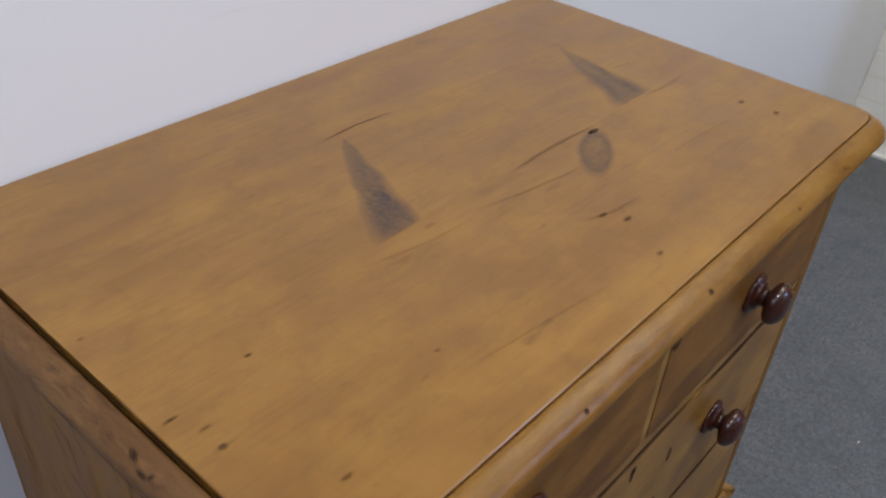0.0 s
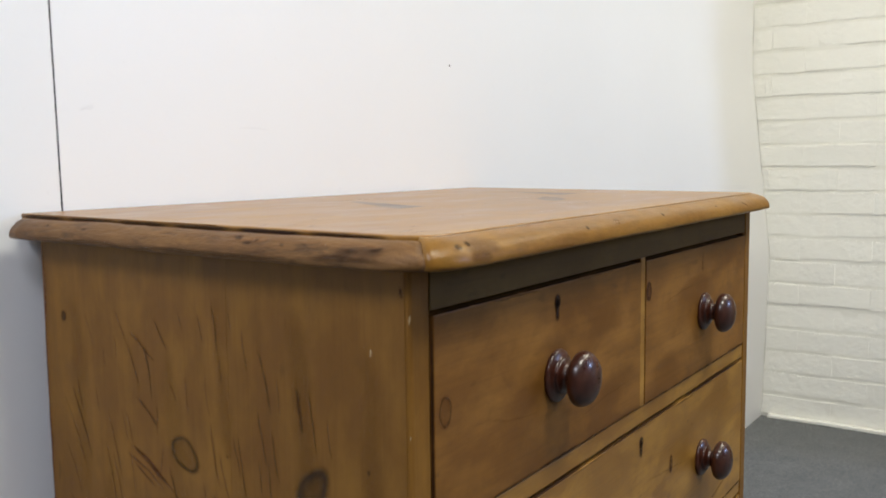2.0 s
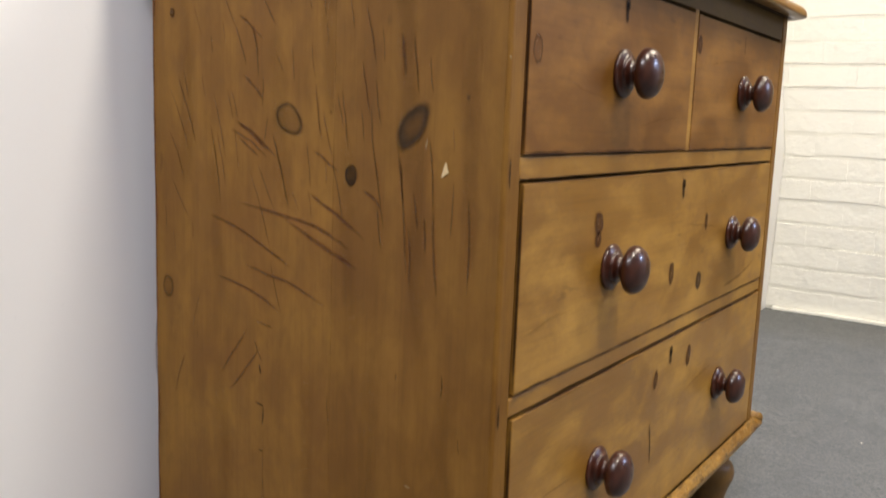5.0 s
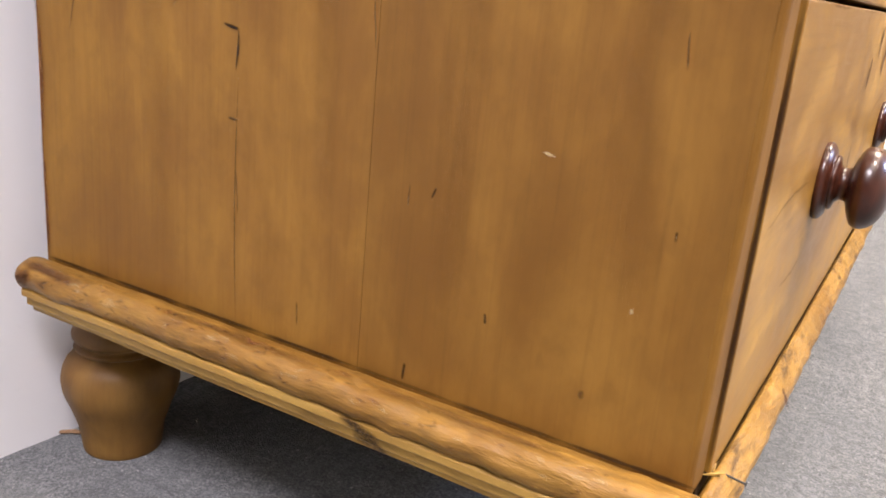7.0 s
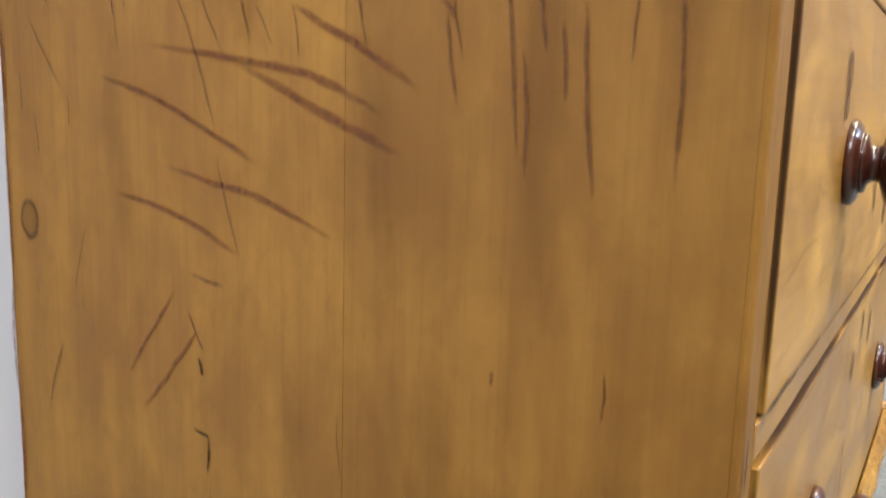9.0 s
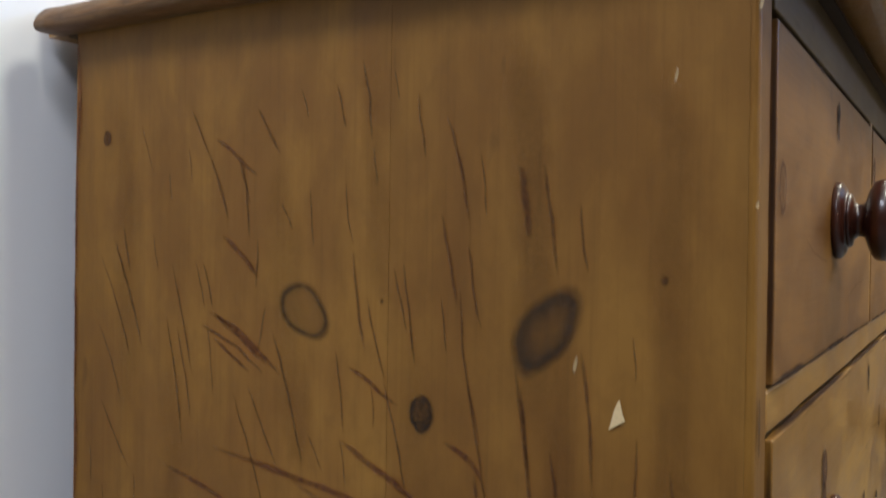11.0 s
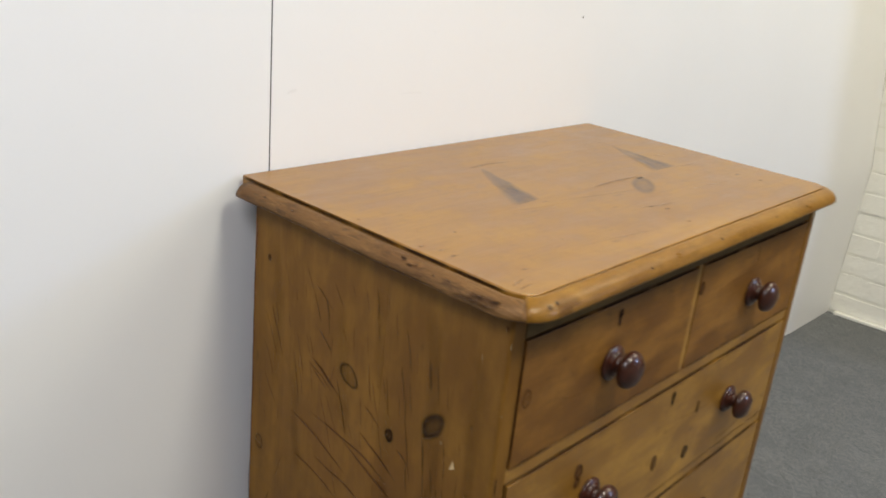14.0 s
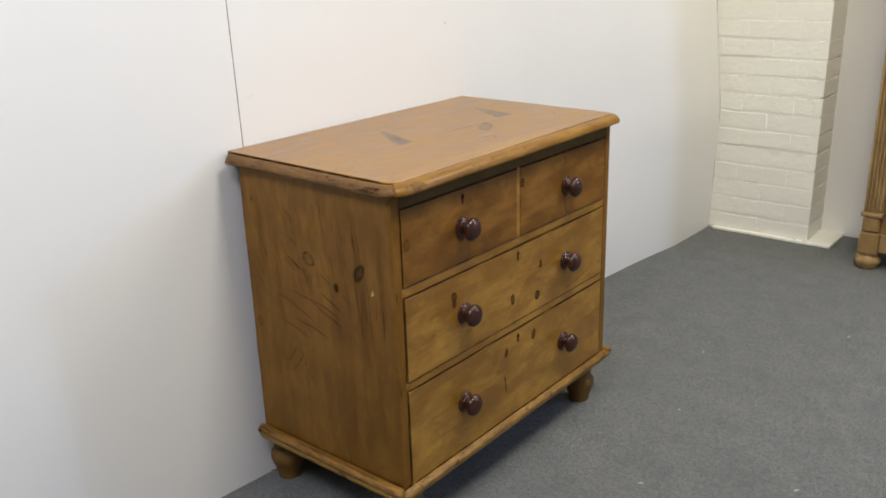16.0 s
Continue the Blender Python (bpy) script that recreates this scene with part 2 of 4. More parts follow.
def paint_material(name, colour, rough, lump_scale, lump, stain):
    m, nt, bsdf = material(name)
    v = nt.nodes.new("ShaderNodeNewGeometry").outputs["Position"]
    big = noise_tex(nt, v, 1.7, 4.0, 0.55)
    small = noise_tex(nt, v, lump_scale, 5.0, 0.6)
    col = mix(nt, ramp(nt, big, [(0.35, grey(0.0)), (0.75, grey(stain))]), colour, tuple(c * 0.86 for c in colour))
    dirt = ramp(nt, noise_tex(nt, v, 60.0, 3.0, 0.7), [(0.68, grey(0.0)), (0.80, grey(stain))])
    col = mix(nt, dirt, col, tuple(c * 0.7 for c in colour))
    nt.links.new(col, bsdf.inputs["Base Color"])
    bsdf.inputs["Roughness"].default_value = rough
    bump(nt, bsdf, small, lump, 0.003)
    return m


def carpet_material():
    m, nt, bsdf = material("carpet_blue_grey")
    v = coords(nt, (1, 1, 1))
    tuft = noise_tex(nt, v, 430.0, 3.0, 0.75)
    clump = noise_tex(nt, v, 110.0, 6.0, 0.78, 0.3)
    wide = noise_tex(nt, v, 2.2, 4.0, 0.6)
    cloud = noise_tex(nt, v, 9.0, 6.0, 0.68, 0.4)
    col = ramp(nt, tuft, [(0.36, (0.060, 0.064, 0.065)), (0.5, (0.182, 0.191, 0.190)), (0.64, (0.350, 0.358, 0.350))])
    col = mix(nt, ramp(nt, clump, [(0.38, grey(0.75)), (0.52, grey(0.0))]), col, (0.076, 0.080, 0.086))
    col = mix(nt, ramp(nt, clump, [(0.54, grey(0.0)), (0.66, grey(0.60))]), col, (0.31, 0.318, 0.322))
    col = mix(nt, ramp(nt, cloud, [(0.38, grey(0.40)), (0.55, grey(0.0))]), col, (0.105, 0.114, 0.118))
    col = mix(nt, ramp(nt, cloud, [(0.56, grey(0.0)), (0.72, grey(0.30))]), col, (0.25, 0.258, 0.255))
    col = mix(nt, ramp(nt, wide, [(0.40, grey(0.0)), (0.65, grey(0.35))]), col, (0.130, 0.138, 0.142))
    tread = noise_tex(nt, v, 60.0, 5.0, 0.75, 0.4)
    col = mix(nt, ramp(nt, tread, [(0.34, grey(0.35)), (0.50, grey(0.0))]), col, (0.095, 0.100, 0.100))
    col = mix(nt, ramp(nt, tread, [(0.52, grey(0.0)), (0.68, grey(0.25))]), col, (0.270, 0.274, 0.268))
    fleck = ramp(nt, noise_tex(nt, v, 240.0, 1.0, 0.5), [(0.73, grey(0.0)), (0.76, grey(0.8))])
    col = mix(nt, fleck, col, (0.50, 0.49, 0.48))
    col = mix(nt, 1.0, col, (0.88, 0.88, 0.88), "MULTIPLY")
    nt.links.new(col, bsdf.inputs["Base Color"])
    bsdf.inputs["Roughness"].default_value = 0.95
    bsdf.inputs["Specular IOR Level"].default_value = 0.1
    bsdf.inputs["Sheen Weight"].default_value = 0.11
    bsdf.inputs["Sheen Roughness"].default_value = 0.5
    bump(nt, bsdf, maths(nt, "ADD", tuft, clump), 0.9, 0.0025)
    return m


KNOB = knob_material()
BOARD_WHITE = paint_material("white_board_paint", (0.84, 0.84, 0.84), 0.45, 130.0, 0.03, 0.18)
BRICK_CREAM = paint_material("cream_masonry_paint", (0.93, 0.92, 0.85), 0.5, 38.0, 0.9, 0.2)
MORTAR_CREAM = paint_material("cream_joint_paint", (0.88, 0.87, 0.79), 0.55, 60.0, 0.5, 0.3)
NICHE_WHITE = paint_material("niche_paint", (0.86, 0.85, 0.83), 0.55, 40.0, 0.10, 0.3)
CEILING_WHITE = paint_material("ceiling_paint", (0.80, 0.79, 0.76), 0.6, 60.0, 0.05, 0.1)
# dull colour for the unseen walls, so that they bounce less light
WALL_BUFF = paint_material("buff_paint", (0.42, 0.39, 0.34), 0.7, 60.0, 0.05, 0.2)
GAP_DARK = paint_material("dark_gap", (0.03, 0.03, 0.03), 0.8, 60.0, 0.05, 0.1)
CARPET = carpet_material()


# ---- building helpers ----
def mesh_of(bm, name, mat, smooth=False):
    me = bpy.data.meshes.new(name)
    bm.to_mesh(me)
    bm.free()
    me.materials.append(mat)
    if smooth:
        me.shade_smooth()
    return me


def part(name, bm, mat, parent=None, label="", smooth=False):
    ob = new(name, mesh_of(bm, name, mat, smooth))
    if parent is not None:
        ob.parent = parent
        base = parent.matrix_basis if parent.parent is None else parent.parent.matrix_basis
        ob.matrix_parent_inverse = base.inverted() if parent.parent is None else Matrix.Identity(4)
    return tagged(ob, label)


def empty(name, x, y, label, category, group="", kind=""):
    ob = new(name)
    ob.matrix_basis = pose(x, y, 0)
    return tagged(ob, label, category, group, kind)


def add_box(bm, x0, x1, y0, y1, z0, z1, bevel=0.0, seg=2):
    made = bmesh.ops.create_cube(bm, size=1.0)["verts"]
    for v in made:
        v.co = Vector((x0 if v.co.x < 0 else x1, y0 if v.co.y < 0 else y1, z0 if v.co.z < 0 else z1))
    if bevel:
        edges = list({e for v in made for e in v.link_edges})
        bmesh.ops.bevel(bm, geom=edges, offset=bevel, segments=seg, profile=0.5, affect="EDGES")
    return bm


def box(x0, x1, y0, y1, z0, z1, bevel=0.0, seg=2):
    return add_box(bmesh.new(), x0, x1, y0, y1, z0, z1, bevel, seg)


def worn(bm, amount, scale, cuts=0, axis=None):
    """Push the points about a little, so that edges are not ruler-straight."""
    if cuts:
        edges = [e for e in bm.edges if abs((e.verts[0].co - e.verts[1].co).normalized()[axis]) > 0.9]
        bmesh.ops.subdivide_edges(bm, edges=edges, cuts=cuts, use_grid_fill=True)
    for v in bm.verts:
        v.co += noise.noise_vector(v.co * scale) * amount
    return bm


def lathe(profile, seg=32):
    """Turned about z: profile of (radius, z) from top to bottom."""
    bm = bmesh.new()
    rings = []
    for r, z in profile:
        rings.append([bm.verts.new((r * math.cos(2 * math.pi * i / seg), r * math.sin(2 * math.pi * i / seg), z)) for i in range(seg)])
    for a, b in zip(rings, rings[1:]):
        for i in range(seg):
            j = (i + 1) % seg
            bm.faces.new((a[i], b[i], b[j], a[j]))
    bm.faces.new(rings[0])
    bm.faces.new(rings[-1][::-1])
    bmesh.ops.recalc_face_normals(bm, faces=bm.faces)
    return bm


def smooth_curve(points, steps):
    """Catmull-Rom through a few points of a profile."""
    p = [points[0], *points, points[-1]]
    out = []
    for i in range(1, len(p) - 2):
        for k in range(steps):
            t = k / steps
            out.append(tuple(0.5 * (2 * b + (c - a) * t + (2 * a - 5 * b + 4 * c - d) * t * t + (3 * b - a - 3 * c + d) * t ** 3)
                             for a, b, c, d in zip(p[i - 1], p[i], p[i + 1], p[i + 2])))
    out.append(tuple(points[-1]))
    return out


def sweep(profile, path, rough=0.0, scale=60.0):
    """profile: (out, z) points; path: (x, y, nx, ny) with the way outwards."""
    bm = bmesh.new()
    rows = []
    for x, y, nx, ny in path:
        row = []
        for o, z in profile:
            co = Vector((x + nx * o, y + ny * o, z))
            if rough and o > 0.004:
                co += noise.noise_vector(co * scale) * rough + noise.noise_vector(co * scale * 0.23) * rough
            row.append(bm.verts.new(co))
        rows.append(row)
    k = len(profile)
    for a, b in zip(rows, rows[1:]):
        for i in range(k):
            j = (i + 1) % k
            bm.faces.new((a[i], a[j], b[j], b[i]))
    bm.faces.new(rows[0][::-1])
    bm.faces.new(rows[-1])
    bmesh.ops.recalc_face_normals(bm, faces=bm.faces)
    return bm


# ---- the room ----
SEAM, NORTH_EDGE = 0.0535, 2.664


def wall_bulge(y, z):
    """Where the white boards stand: leaning back a little, and bowed out towards the brick corner."""
    run = max(0.0, min(1.0, (y - 1.0) / 1.30))
    out = 0.069 * run ** 3.0 + 0.008 * max(0.0, y - 2.30) / 0.36
    hold = min(1.0 + 0.62 * z, max(0.58, 1.33 - 1.2 * (z - 0.6)))
    return -0.018 - 0.021 * min(z, 1.3) + out * hold - 0.07 * max(0.0, min(0.5, SEAM - y))


def curved_board(y0, y1, z1, ny, nz, thick=0.012):
    """A bowed sheet with a smooth face, a back and square edges."""
    bm = bmesh.new()
    ys, zs = [y0 + (y1 - y0) * i / ny for i in range(ny + 1)], [z1 * k / nz for k in range(nz + 1)]
    grids = [[[bm.verts.new((wall_bulge(y, z) - back, y, z)) for y in ys] for z in zs] for back in (0.0, thick)]
    for grid in grids:
        for k in range(nz):
            for i in range(ny):
                f = bm.faces.new((grid[k][i], grid[k][i + 1], grid[k + 1][i + 1], grid[k + 1][i]))
                f.smooth = True
                if grid is grids[1]:
                    f.normal_flip()
    for col, y in ((0, y0), (ny, y1)):
        rim = [[bm.verts.new((wall_bulge(y, z) - back, y, z)) for back in (0.0, thick)] for z in zs]
        for a, b in zip(rim, rim[1:]):
            bm.faces.new((a[0], a[1], b[1], b[0]))
    return bm


wall_west = tagged(part("wall_west", box(-0.35, -0.10, -7.0, 3.1, 0, 2.6), CEILING_WHITE), "white painted wall behind the boards", "wall", kind="structure")
part("board", curved_board(SEAM + 0.0011, NORTH_EDGE, 2.6, 60, 52), BOARD_WHITE, wall_west, "large white board bowed out towards the brick corner")
part("board", curved_board(-7.0, SEAM - 0.0011, 2.6, 70, 26), BOARD_WHITE, wall_west, "large flat white board")
bm = bmesh.new()
rows = [[bm.verts.new((wall_bulge(SEAM, z) - back, SEAM + q, z)) for back, q in ((0.0002, -0.0010), (0.0002, 0.0010), (0.011, 0.0010), (0.011, -0.0010))] for z in (0.0, 0.65, 1.3, 2.6)]
for a, b in zip(rows, rows[1:]):
    for i in range(4):
        bm.faces.new((a[i], a[(i + 1) % 4], b[(i + 1) % 4], b[i]))
bmesh.ops.recalc_face_normals(bm, faces=bm.faces)
part("joint", bm, GAP_DARK, wall_west, "thin dark open joint between the boards")
part("batten", box(-0.10, -0.062, SEAM - 0.03, SEAM + 0.03, 0, 2.6), GAP_DARK, wall_west, "dark batten behind the open joint")



floor = tagged(part("floor", box(-0.35, 4.2, -7.0, 3.3, -0.12, 0.0), CARPET), "blue-grey mottled loop-pile carpet with bits of lint", "floor", kind="structure")
ceiling = tagged(part("ceiling", box(-0.35, 4.2, -7.0, 3.3, 2.6, 2.7), CEILING_WHITE), "plain white ceiling", "ceiling", kind="structure")
# unseen walls that close the room; the east opening is made for window_light
wall_south = tagged(part("wall_south", box(-0.35, 4.2, -7.2, -7.0, 0, 2.6), WALL_BUFF), "unseen closing wall, buff to cut bounced light", "wall", kind="structure")
bm = bmesh.new()
for y0, y1, z0, z1 in ((-7.0, 2.50, 0, 2.6), (2.86, 3.1, 0, 2.6), (2.50, 2.86, 0, 1.45), (2.50, 2.86, 2.35, 2.6)):
    add_box(bm, 3.7, 3.9, y0, y1, z0, z1)
wall_east = tagged(part("wall_east", bm, WALL_BUFF), "unseen closing wall, buff to cut bounced light, with an opening for the lamp", "wall", kind="structure")

# brick wall and the niche beside it
NORTH, PIER = 2.664, 0.518
wall_north = tagged(part("wall_north", box(-0.1, PIER - 0.006, NORTH + 0.0024, 2.98, 0, 2.6), MORTAR_CREAM), "cream painted brick wall with uneven joints", "wall", kind="structure")
niche = tagged(part("wall_niche", box(PIER - 0.01, 3.9, 2.870, 2.98, 0, 0.7296), NICHE_WHITE), "smooth greyish white painted wall in a recess", "wall", kind="structure")
part("upper_sheet", box(PIER - 0.01, 3.9, 2.8693, 2.98, 0.7297, 2.6), NICHE_WHITE, niche, "upper painted sheet above a level joint")
plinth = tagged(part("painted_plinth", worn(box(0.085, PIER + 0.105, NORTH - 0.020, 2.874, 0.0, 0.012, 0.003), 0.002, 14.0, 8, 0), BRICK_CREAM),
                "cream painted concrete strip at the foot of the pier", "plinth", kind="structure")

# ---- pine chest of drawers ----
CX, CY = 0.24, 0.442
W, FRONT = 0.880, 0.480
chest = empty("chest_of_drawers", CX, CY, "antique waxed pine chest of drawers with dark turned knobs", "chest of drawers")


def fade_mesh(rows, faces_closed=False):
    """rows: lists of (point, fade), side by side; a strip of soft-edged stain."""
    bm = bmesh.new()
    layer = bm.verts.layers.float.new("fade")
    made = []
    for row in rows:
        line = []
        for co, f in row:
            v = bm.verts.new(co)
            v[layer] = f
            line.append(v)
        made.append(line)
    for a, b in zip(made, made[1:]):
        for i in range(len(a) - 1):
            bm.faces.new((a[i], a[i + 1], b[i + 1], b[i]))
        if faces_closed:
            bm.faces.new((a[-1], a[0], b[0], b[-1]))
    return bm


def settle(co):
    """The old top has sunk at its near front corner and lifted at the far back one."""
    s, r = (co[0] + 0.03) / 0.54, co[1] / 0.886
    dz = (1 - r) * ((1 - s) * 0.001 - s * 0.004) + r * (1 - s) * 0.005
    return Vector((co[0], co[1], co[2] + dz * max(0.0, min(1.0, (co[2] - 0.79) / 0.045))))


def settled(bm):
    for v in bm.verts:
        v.co = settle(v.co)
    return bm


def on_side(u, v, lift=0.0007):
    return Vector((u, -lift, v))


def on_top(u, v, lift=0.0007):
    return settle((u + 0.003, v - 0.005, 0.8630 + lift))


def on_front(u, v, lift=0.0008):
    return Vector((FRONT + lift, u, v))


def stroke(name, plane, pts, width, strength, mat, parent, label="", jitter=0.0):
    """A scratch or crack along two or three points, thinning out at both ends."""
    pts = [Vector((a, b, 0)) for a, b in pts]
    if len(pts) == 2:
        d = (pts[1] - pts[0])
        side = Vector((-d.y, d.x, 0)) * random.uniform(-0.04, 0.04)
        pts.insert(1, (pts[0] + pts[1]) / 2 + side)
    line = smooth_curve([tuple(p) for p in pts], 6)
    rows = []
    n = len(line)
    for i, p in enumerate(line):
        a, b = Vector(line[max(0, i - 1)]), Vector(line[min(n - 1, i + 1)])
        t = (b - a).normalized()
        s = Vector((-t.y, t.x, 0))
        k = i / (n - 1)
        taper = min(1.0, 4.0 * k + 0.1, 4.0 * (1 - k) + 0.1)
        half = width * 0.5 * (0.5 + 0.5 * taper) * (1 + 0.35 * noise.noise(Vector(p) * 160))
        p = Vector(p) + s * jitter * noise.noise(Vector(p) * 90)
        rows.append([(plane(*(p + s * half * q)[:2]), f * strength * taper) for q, f in ((-1, 0), (-0.35, 1), (0.35, 1), (1, 0))])
    return part(name, fade_mesh(rows), mat, parent, label)


def knot(plane, u, v, ru, rv, turn, rings, mat, parent, label="", name="knot"):
    """An oval knot: rings of (share of the radius, strength), turned by some degrees."""
    a = radians(turn)
    seg = 28
    rows = []
    for share, f in rings:
        row = []
        for i in range(seg):
            w = 2 * math.pi * i / seg
            wob = 1 + 0.12 * noise.noise(Vector((math.cos(w) * 1.3, math.sin(w) * 1.3, u * 40)))
            x, y = ru * share * wob * math.cos(w), rv * share * wob * math.sin(w)
            row.append((plane(u + x * math.cos(a) - y * math.sin(a), v + x * math.sin(a) + y * math.cos(a)), f))
        rows.append(row)
    return part(name, fade_mesh(rows, True), mat, parent, label)


def on_wall(u, v, lift=0.0012):
    return Vector((wall_bulge(u, v) + lift, u, v))


SOLID = ((0.02, 1.0), (0.7, 1.0), (1.0, 0.0))
RING = ((0.02, 0.12), (0.62, 0.14), (0.80, 0.28), (0.90, 0.80), (0.98, 0.38), (1.12, 0.0))
FULL = ((0.02, 0.55), (0.45, 0.68), (0.78, 0.85), (0.90, 1.0), (1.0, 0.5), (1.14, 0.0))

# small scuffs on the white boards
for a, b, c, d, w, f in ((0.080, 0.975, 0.100, 0.980, 0.006, 0.25), (0.310, 0.962, 0.370, 0.961, 0.003, 0.18), (0.62, 1.30, 0.66, 1.285, 0.003, 0.15), (-0.42, 0.62, -0.40, 0.66, 0.003, 0.15)):
    stroke("scuff", on_wall, ((a, b), (c, d)), w, f * 0.22, MARK_SCUFF, wall_west, "faint grey scuff")
knot(on_wall, 0.821, 1.089, 0.0028, 0.0028, 0, SOLID, MARK_SCUFF, wall_west, "small grey pin mark", "pin_mark")

# dark open corner between the board and the bricks
random.seed(8)
for k in range(16):
    z = 0.02 + 0.16 * k
    stroke("corner_gap", lambda u, v: Vector((wall_bulge(2.656, v) + 0.0030, u, v)), ((2.6605, z), (2.6610, z + 0.08), (2.6605, z + 0.17)), 0.0050, random.uniform(0.25, 0.8), MARK_SCUFF, wall_west)
random.seed(5)

# carcase
def side_board(x0, x1, mat, label):
    ob = part("side_board", settled(worn(box(x0, x1, 0.0, 0.022, 0.139, 0.8396), 0.0003, 9.0, 24, 2)), mat, chest, label, True)
    ob.data.shade_flat()
    return ob


side_panel = side_board(0.009, 0.2838, PINE_SIDE, "knotty pine side board scored with old saw scratches")
# front half of the side in the shaded copy of the pine
side_front = side_board(0.2841, FRONT - 0.0062, PINE_SIDE_SHADED, "pine side board with a large knot, light falloff in its colour")
part("side_board", settled(box(0.012, FRONT, W - 0.022, W, 0.139, 0.8396, 0.0015)), PINE_SIDE, chest, "plain pine side")
part("back_panel", box(0.014, 0.026, 0.022, W - 0.022, 0.140, 0.832), PINE_INSIDE, chest)
part("bottom_board", box(0.026, FRONT - 0.004, 0.022, W - 0.022, 0.146, 0.158), PINE_INSIDE, chest)
part("dust_board", box(0.03, FRONT - 0.03, 0.022, W - 0.022, 0.61, 0.622), PINE_INSIDE, chest)
part("dust_board", box(0.03, FRONT - 0.03, 0.022, W - 0.022, 0.393, 0.405), PINE_INSIDE, chest)
for y0, y1 in ((0.0004, 0.0266), (W - 0.0266, W - 0.0004)):
    part("stile", settled(worn(box(FRONT - 0.0110, FRONT - 0.0022, y0, y1, 0.158, 0.8392, 0.0036, 4), 0.0004, 30.0, 40, 2)), PINE_EDGE, chest, "worn front edge of the side board")
part("frieze", settled(box(FRONT - 0.022, FRONT - 0.001, 0.0245, W - 0.0245, 0.803, 0.8392, 0.001)), PINE_SHADED, chest, "narrow olive-brown rail, the top's shade in its colour")
part("rail", worn(box(FRONT - 0.03, FRONT - 0.0015, 0.0225, W - 0.0225, 0.6085, 0.6285, 0.0015), 0.0006, 18.0, 40, 1), PINE_FRONT, chest)
part("rail", worn(box(FRONT - 0.03, FRONT - 0.0015, 0.0225, W - 0.0225, 0.3925, 0.4105, 0.0015), 0.0006, 18.0, 40, 1), PINE_FRONT, chest)
part("divider", box(FRONT - 0.03, FRONT - 0.0008, 0.4366, 0.4502, 0.629, 0.803, 0.001), PINE_FRONT, chest)
# tenon ends of the rails, let into the stiles
for z0, z1 in ((0.601, 0.628), (0.386, 0.410)):
    stroke("tenon_joint", lambda u, v: Vector((FRONT - 0.0012, u, v)), ((0.006, z0), (0.006, z1)), 0.0042, 0.9, MARK_DARK, chest, "dark open tenon joint")

# top: three boards with a rounded nosing round them
for x0, x1 in ((-0.031, 0.11295), (0.11305, 0.26995), (0.27005, 0.4871)):
    b = box(x0, x1, 0.0042, 0.8862, 0.8414, 0.8630)
    if x0 > 0.2:
        corners = [e for e in b.edges if abs(e.verts[0].co.z - e.verts[1].co.z) > 0.01 and e.verts[0].co.x > 0.4]
        bmesh.ops.bevel(b, geom=corners, offset=0.0265, segments=8, profile=0.5, affect="EDGES")
        rim = [e for e in b.edges if min(v.co.z for v in e.verts) > 0.86 and max(v.co.x for v in e.verts) > 0.275]
        bmesh.ops.bevel(b, geom=rim, offset=0.0022, segments=3, profile=0.5, affect="EDGES")
    for k in range(1, 16):
        bmesh.ops.bisect_plane(b, geom=b.verts[:] + b.edges[:] + b.faces[:], plane_co=(0, 0.8862 * k / 16, 0), plane_no=(0, 1, 0))
    for k in range(1, 4):
        bmesh.ops.bisect_plane(b, geom=b.verts[:] + b.edges[:] + b.faces[:], plane_co=(x0 + (x1 - x0) * k / 4, 0, 0), plane_no=(1, 0, 0))
    ob = part("top_board", settled(b), PINE_TOP, chest, "waxed pine top board")
    if x0 > 0.2:
        top_front = ob
    elif x0 > 0:
        top_mid = ob
    else:
        top_back = ob
part("top_ledge", settled(box(-0.010, FRONT + 0.006, 0.006, W - 0.006, 0.8399, 0.8412)), PINE_INSIDE, chest)


def corner_path(x, y0, y1, r, which, back=-0.010, n=34):
    """The left run, the front or the right run of a path round three sides, mitred in the middle of rounded corners."""
    out = []
    arc = [radians(45 * k / 6) for k in range(7)]
    if which == "left":
        out += [(back + (x - r - back) * i / n, y0, 0, -1) for i in range(n)]
        out += [(x - r + r * math.sin(a), y0 + r - r * math.cos(a), math.sin(a), -math.cos(a)) for a in arc]
    elif which == "right":
        out += [(back + (x - r - back) * i / n, y1, 0, 1) for i in range(n)]
        out += [(x - r + r * math.sin(a), y1 - r + r * math.cos(a), math.sin(a), math.cos(a)) for a in arc]
    else:
        out += [(x - r + r * math.cos(a), y0 + r - r * math.sin(a), math.cos(a), -math.sin(a)) for a in arc[::-1]]
        out += [(x, y0 + r + (y1 - y0 - 2 * r) * i / (2 * n), 1, 0) for i in range(1, 2 * n)]
        out += [(x - r + r * math.cos(a), y1 - r + r * math.sin(a), math.cos(a), math.sin(a)) for a in arc]
    return out


NOSE_SIDE = [(0.0003, 0.8400), (0.0008, 0.8560), (0.0022, 0.8584)] + \
            smooth_curve([(0.0050, 0.8590), (0.0110, 0.8580), (0.0175, 0.8545), (0.0228, 0.8490), (0.0246, 0.8435), (0.0238, 0.8402), (0.0205, 0.8388)], 4) + [(0.006, 0.8386)]
